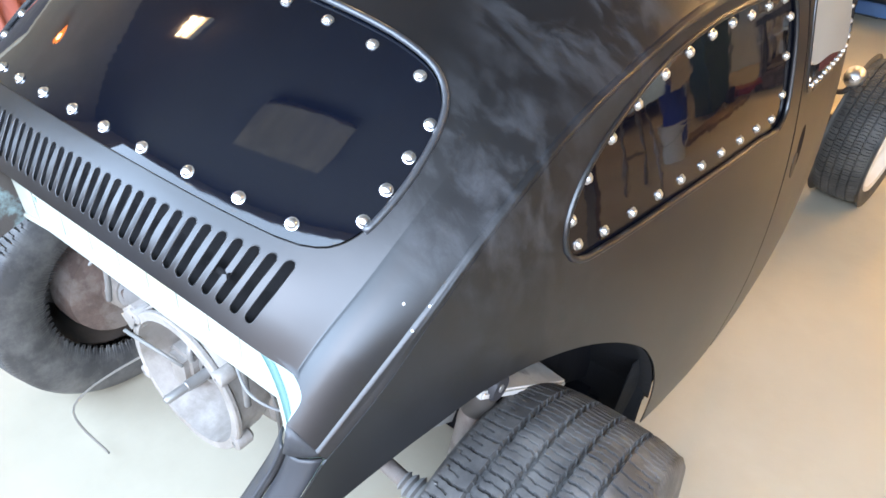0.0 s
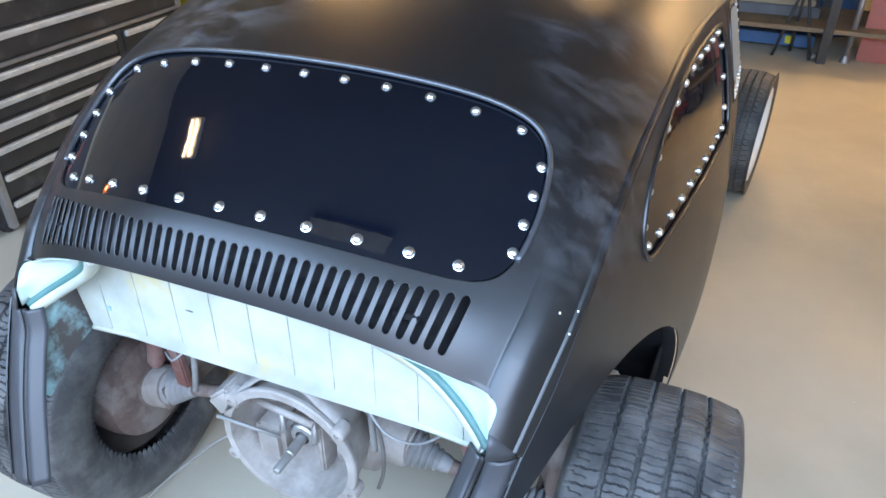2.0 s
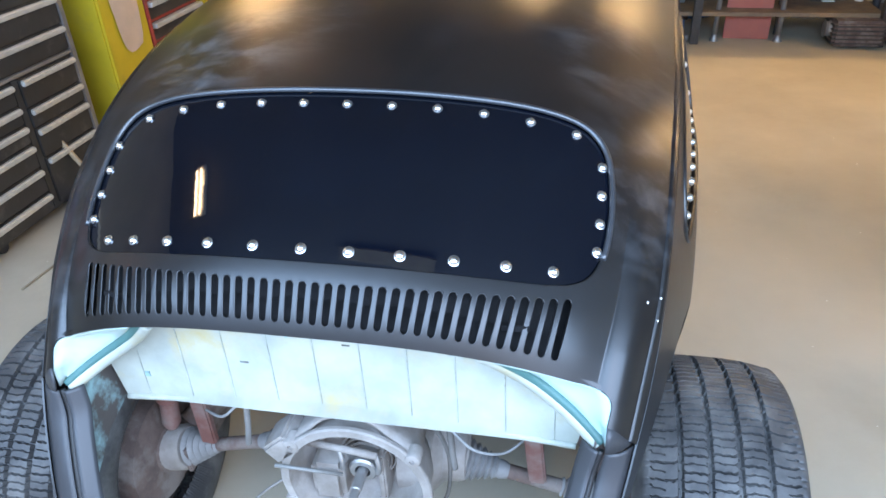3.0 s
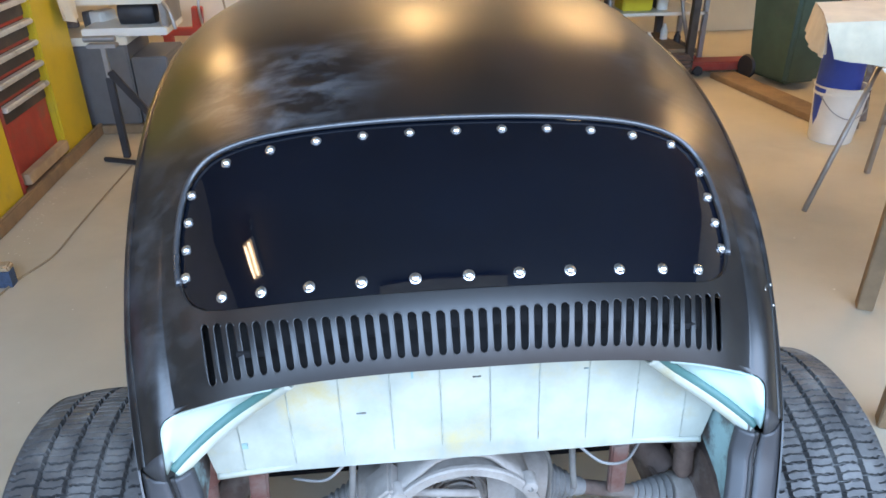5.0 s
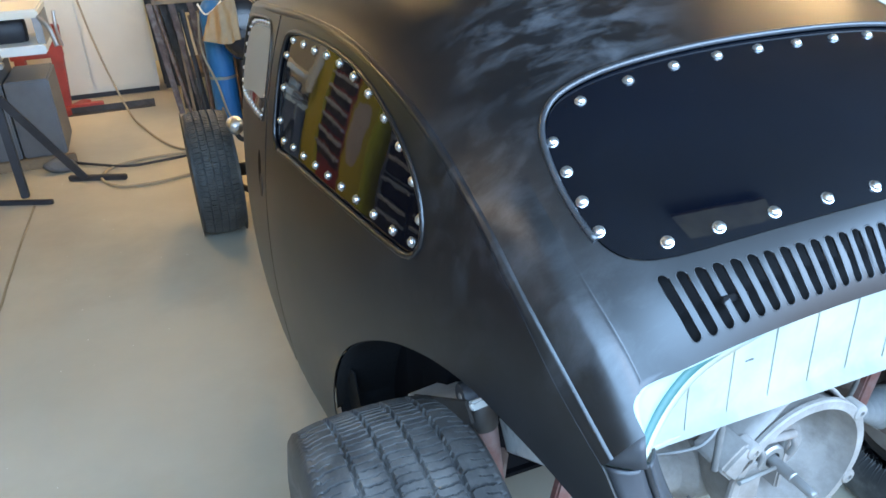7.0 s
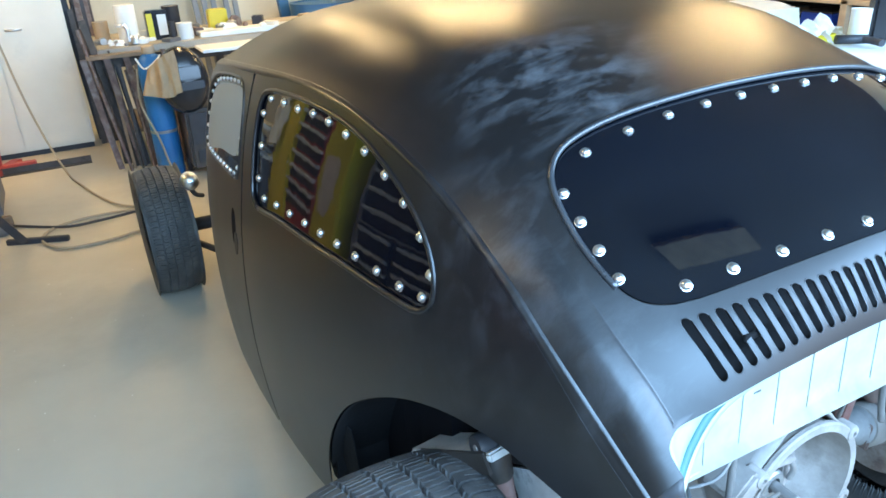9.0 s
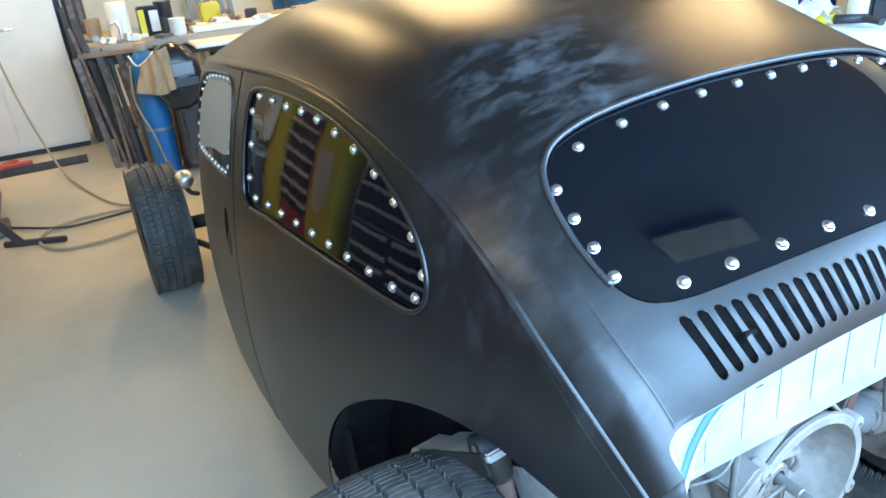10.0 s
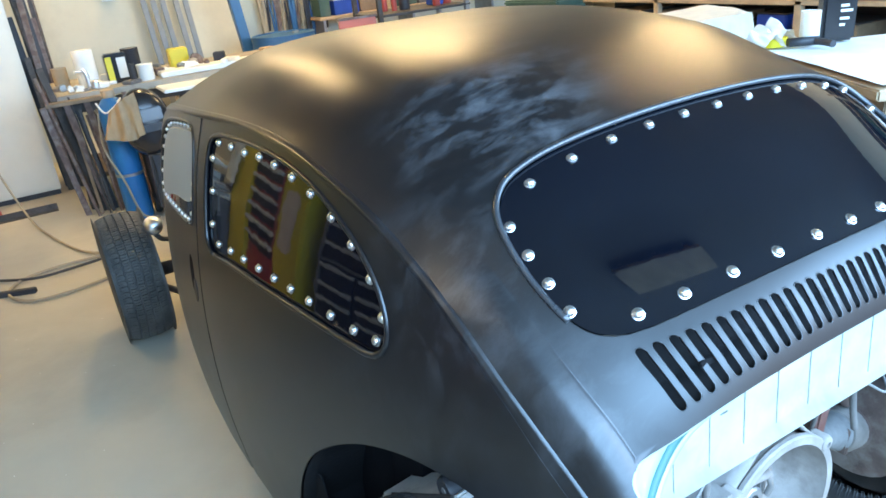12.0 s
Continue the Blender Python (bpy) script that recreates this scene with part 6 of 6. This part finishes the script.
table = thing("work_table", "brown wooden table under a white dust sheet", "table", TB)
part("top", box((0.08, 0.0, 0.895), (1.42, 0.92, 0.932), 0.006), "lightwood", table)
part("apron", box((0.14, 0.05, 0.81), (1.36, 0.87, 0.894), 0.004), "wood", table)
for x in (0.17, 1.33):
    for y in (0.09, 0.83):
        part("leg", box((x - 0.03, y - 0.03, 0.0), (x + 0.03, y + 0.03, 0.81), 0.004), "wood", table)
sheet_w = thing("white_dust_sheet", "bright white dust sheet spread over the table", "sheet", TB)
part("sheet", draped([(0.10, 0.015, 0.944), (0.10, 0.45, 0.948), (0.10, 0.90, 0.944)], [(1.41, 0.015, 0.944), (1.41, 0.45, 0.95), (1.41, 0.90, 0.944)], 40, 0.5, 1.0, 0.006, 9.0), "whitecloth", sheet_w)

# second trestle under a cream cloth
trestle = thing("trestle_table", "steel trestle table with tan wooden top", "table")
SKEW = Matrix(((1, 0.5, 0, -1.125), (0, 1, 0, 0), (0, 0, 1, 0), (0, 0, 0, 1)))
part("top", box((1.92, 2.28, 0.905), (2.72, 2.78, 0.938), 0.006, SKEW), "lightwood", trestle)
for x in (2.68,):
    for y, lean in ((2.50, 0), (2.74, -5)):
        part("leg", box((-0.014, -0.014, 0.0), (0.014, 0.014, 0.92), 0.003, Matrix.Translation((x, y, 0.0)) @ pose(0, 0, 0, -lean * 0.5, 0, 0)), "steel", trestle)
    part("crossbar", box((x - 0.01, 2.51, 0.30), (x + 0.01, 2.73, 0.325), 0.003), "steel", trestle)
part("slanted_leg", tube([(2.03, 2.27, 0.012), (2.62, 2.70, 0.90)], 0.013, 10, False), "steel", trestle)
part("slanted_leg", tube([(2.66, 2.27, 0.70), (2.24, 2.70, 0.90)], 0.011, 10, False), "steel", trestle)
sheet_c = thing("cream_dust_sheet", "cream cloth draped over the trestle table", "sheet")
part("sheet", draped([(1.90, 2.25, 0.948), (2.03, 2.5, 0.955), (2.17, 2.8, 0.948)], [(2.74, 2.25, 0.948), (2.87, 2.5, 0.955), (3.01, 2.8, 0.948)], 30, 0.4, 6.0, 0.008, 12.0), "cloth", sheet_c)
part("hanging_edge", draped([(1.90, 2.25, 0.95), (2.3, 2.245, 0.955), (2.74, 2.25, 0.95)], [(1.94, 2.20, 0.80), (2.3, 2.19, 0.74), (2.76, 2.20, 0.66)], 14, 0.1, 8.0, 0.016, 22.0), "cloth", sheet_c)
part("hanging_edge", draped([(1.90, 2.25, 0.95), (2.025, 2.5, 0.955), (2.17, 2.8, 0.95)], [(1.90, 2.22, 0.80), (2.0, 2.5, 0.79), (2.16, 2.82, 0.80)], 14, 0.1, 9.0, 0.016, 20.0), "cloth", sheet_c)
# things on the white sheet
ZT = 0.953
t = thing("black_jug", "black printed plastic jug on the white sheet", "jug", Matrix.Translation((2.01, 1.30, ZT)) @ pose(0, 0, 0, 0, 0, -38))
part("body", box((-0.065, -0.04, 0), (0.065, 0.04, 0.19), 0.012), "blackplastic", t)
part("neck", lathe([(0.025, 0.19), (0.025, 0.215), (0.02, 0.22)], 16), "blackplastic", t)
for z, w in ((0.135, 0.03), (0.115, 0.045), (0.085, 0.035), (0.06, 0.02)):
    part("print_bar", box((0.0, -0.042, z), (w, -0.0405, z + 0.010), 0), "paper", t)
can("glass_jar", 1.90, 1.34, ZT, 0.038, 0.13, "plastic", "whitish jar with screw lid on the sheet", "jar", "paper")
can("tape_roll", 1.79, 1.42, ZT, 0.05, 0.035, "label", "yellow masking tape roll", "tape")
g = thing("heat_gun", "dark pistol-grip tool lying on the sheet", "tool", Matrix.Translation((1.82, 1.30, ZT + 0.004)) @ pose(0, 0, 0, 0, 0, -35))
part("barrel", tube([(-0.07, 0, 0.018), (0.05, 0, 0.018)], 0.018, 12, False), "dark", g)
part("grip", tube([(0.03, 0, 0.018), (0.06, -0.05, 0.016), (0.07, -0.09, 0.014)], 0.014, 10), "dark", g)
for k, (x, y) in enumerate(((1.70, 1.40), (1.84, 1.44))):
    t = thing("crumpled_paper", "crumpled white masking paper", "paper", Matrix.Translation((x, y, ZT)), group="crumpled paper")
    part("paper", draped([(-0.08, -0.05, 0.0), (0, -0.05, 0.06), (0.08, -0.05, 0.0)], [(-0.08, 0.05, 0.0), (0, 0.05, 0.09), (0.08, 0.05, 0.0)], 9, 0.6, k * 2.0, 0.03), "paper", t)

# dark racking along the east wall
rack_e = thing("storage_rack", "deep timber storage rack filled with dark clutter", "rack")
for z in (0.25, 0.75, 1.25, 1.8):
    part("shelf", box((4.55, 0.2, z), (5.5, 6.2, z + 0.035), 0.004), "lightwood", rack_e)
for y in (0.25, 1.7, 3.2, 4.7, 6.15):
    part("post", box((4.55, y - 0.03, 0.0), (4.61, y + 0.03, 2.2), 0.004), "lightwood", rack_e)
part("back_board", box((5.44, 0.2, 0.0), (5.5, 6.2, 2.2), 0.004), "dark", rack_e)
rng = random.Random(31)
for z in (0.286, 0.786, 1.286):
    y = 0.35
    while y < 6.0:
        w, h, d = rng.uniform(0.1, 0.4), rng.uniform(0.1, 0.36), rng.uniform(0.15, 0.4)
        t = thing("stored_item", "dark stored parts box on the rack", "box", Matrix.Translation((4.95, y + w / 2, z)) @ pose(0, 0, 0, 0, 0, rng.uniform(-8, 8)), group="rack contents")
        part("box", box((-d, -w / 2, 0), (d, w / 2, h), 0.008), rng.choice(["dark", "dark", "darksteel", "green", "wood", "bluebag", "cardboard", "greybox"]), t)
        part("lid", box((-d - 0.004, -w / 2 - 0.004, h), (d + 0.004, w / 2 + 0.004, h + 0.012), 0.004), rng.choice(["dark", "darksteel", "cardboard"]), t)
        y += w + rng.uniform(0.02, 0.12)

# strip lights on the ceiling
def strip_light(x, y, rot, length=1.5, glow="tube"):
    t = thing("strip_light", "warm twin-tube fluorescent ceiling light", "ceiling light", pose(x, y, ZC - 0.10, 0, 0, rot), group="ceiling lights")
    part("tray", box((-length / 2, -0.11, 0.03), (length / 2, 0.11, 0.10), 0.008), "white", t)
    for dy in (-0.055, 0.055):
        part("tube", tube([(-length / 2 + 0.03, dy, 0.0), (length / 2 - 0.03, dy, 0.0)], 0.018, 12, False), glow, t)


for x, y, rot in ((-2.5, 4.3, 90), (0.3, 5.3, 90), (4.3, 3.4, 90), (2.4, 5.6, 0)):
    strip_light(x, y, rot)
strip_light(-2.35, 0.25, 90, 0.4, "neartube")
header = thing("door_header", "pale brown timber header board under the ceiling behind the door", "board")
part("board", box((-0.55, -0.82, ZC - 0.10), (0.55, -0.56, ZC - 0.03), 0.006), "lightwood", header)
for x in (-0.45, 0.0, 0.40):
    part("batten", box((x, -0.84, ZC - 0.03), (x + 0.06, -0.54, ZC), 0.003), "wood", header)


def amber_lamp(name, label, m):
    """A bulb in an open amber shade, pointing down its own z axis."""
    t = thing(name, label, "lamp", m)
    part("base", lathe([(0.045, 0.0), (0.05, 0.006), (0.05, 0.02), (0.02, 0.03), (0.016, 0.06)], 20), "dark", t)
    part("shade", lathe([(0.03, 0.06), (0.075, 0.13), (0.078, 0.13), (0.033, 0.058)], 28, closed=True), "amber", t, "amber shade")
    part("bulb", lathe([(0.012, 0.06), (0.030, 0.085), (0.034, 0.105), (0.026, 0.128), (0.008, 0.136)], 20), "bulb", t, "glowing bulb")


amber_lamp("wall_lamp", "amber shaded lamp on the tan wall", pose(XL, 0.05, 2.15, 0, 90, 0))

# dust and chips lying about on the concrete
rng = random.Random(44)
verts, faces = [], []
for k in range(220):
    if k < 150:
        x, y, r = -1.93 + abs(rng.gauss(0.0, 0.07)), rng.uniform(1.6, 4.3), rng.uniform(0.0012, 0.0045)
    elif k < 200:
        x, y, r = rng.uniform(-1.9, -0.9), rng.uniform(0.6, 4.6), rng.uniform(0.0015, 0.004)
    else:
        x, y, r = rng.uniform(0.9, 2.3), rng.uniform(0.4, 3.6), rng.uniform(0.002, 0.005)
    n = len(verts)
    a0 = rng.uniform(0, 6.28)
    for a, q, z in ((0, 1.0, 0.0), (2.1, 0.8, 0.0), (4.2, 1.1, 0.0), (1.0, 0.3, 0.7)):
        verts.append((x + q * r * math.cos(a0 + a), y + q * r * math.sin(a0 + a), z * r))
    faces += [(n, n + 1, n + 3), (n + 1, n + 2, n + 3), (n + 2, n, n + 3), (n + 2, n + 1, n)]
crumbs = part("floor_crumbs", mesh("floor_crumbs", verts, faces), "paper")
tagged(crumbs, "pale filler crumbs scattered on the concrete floor", "debris", kind="stuff")
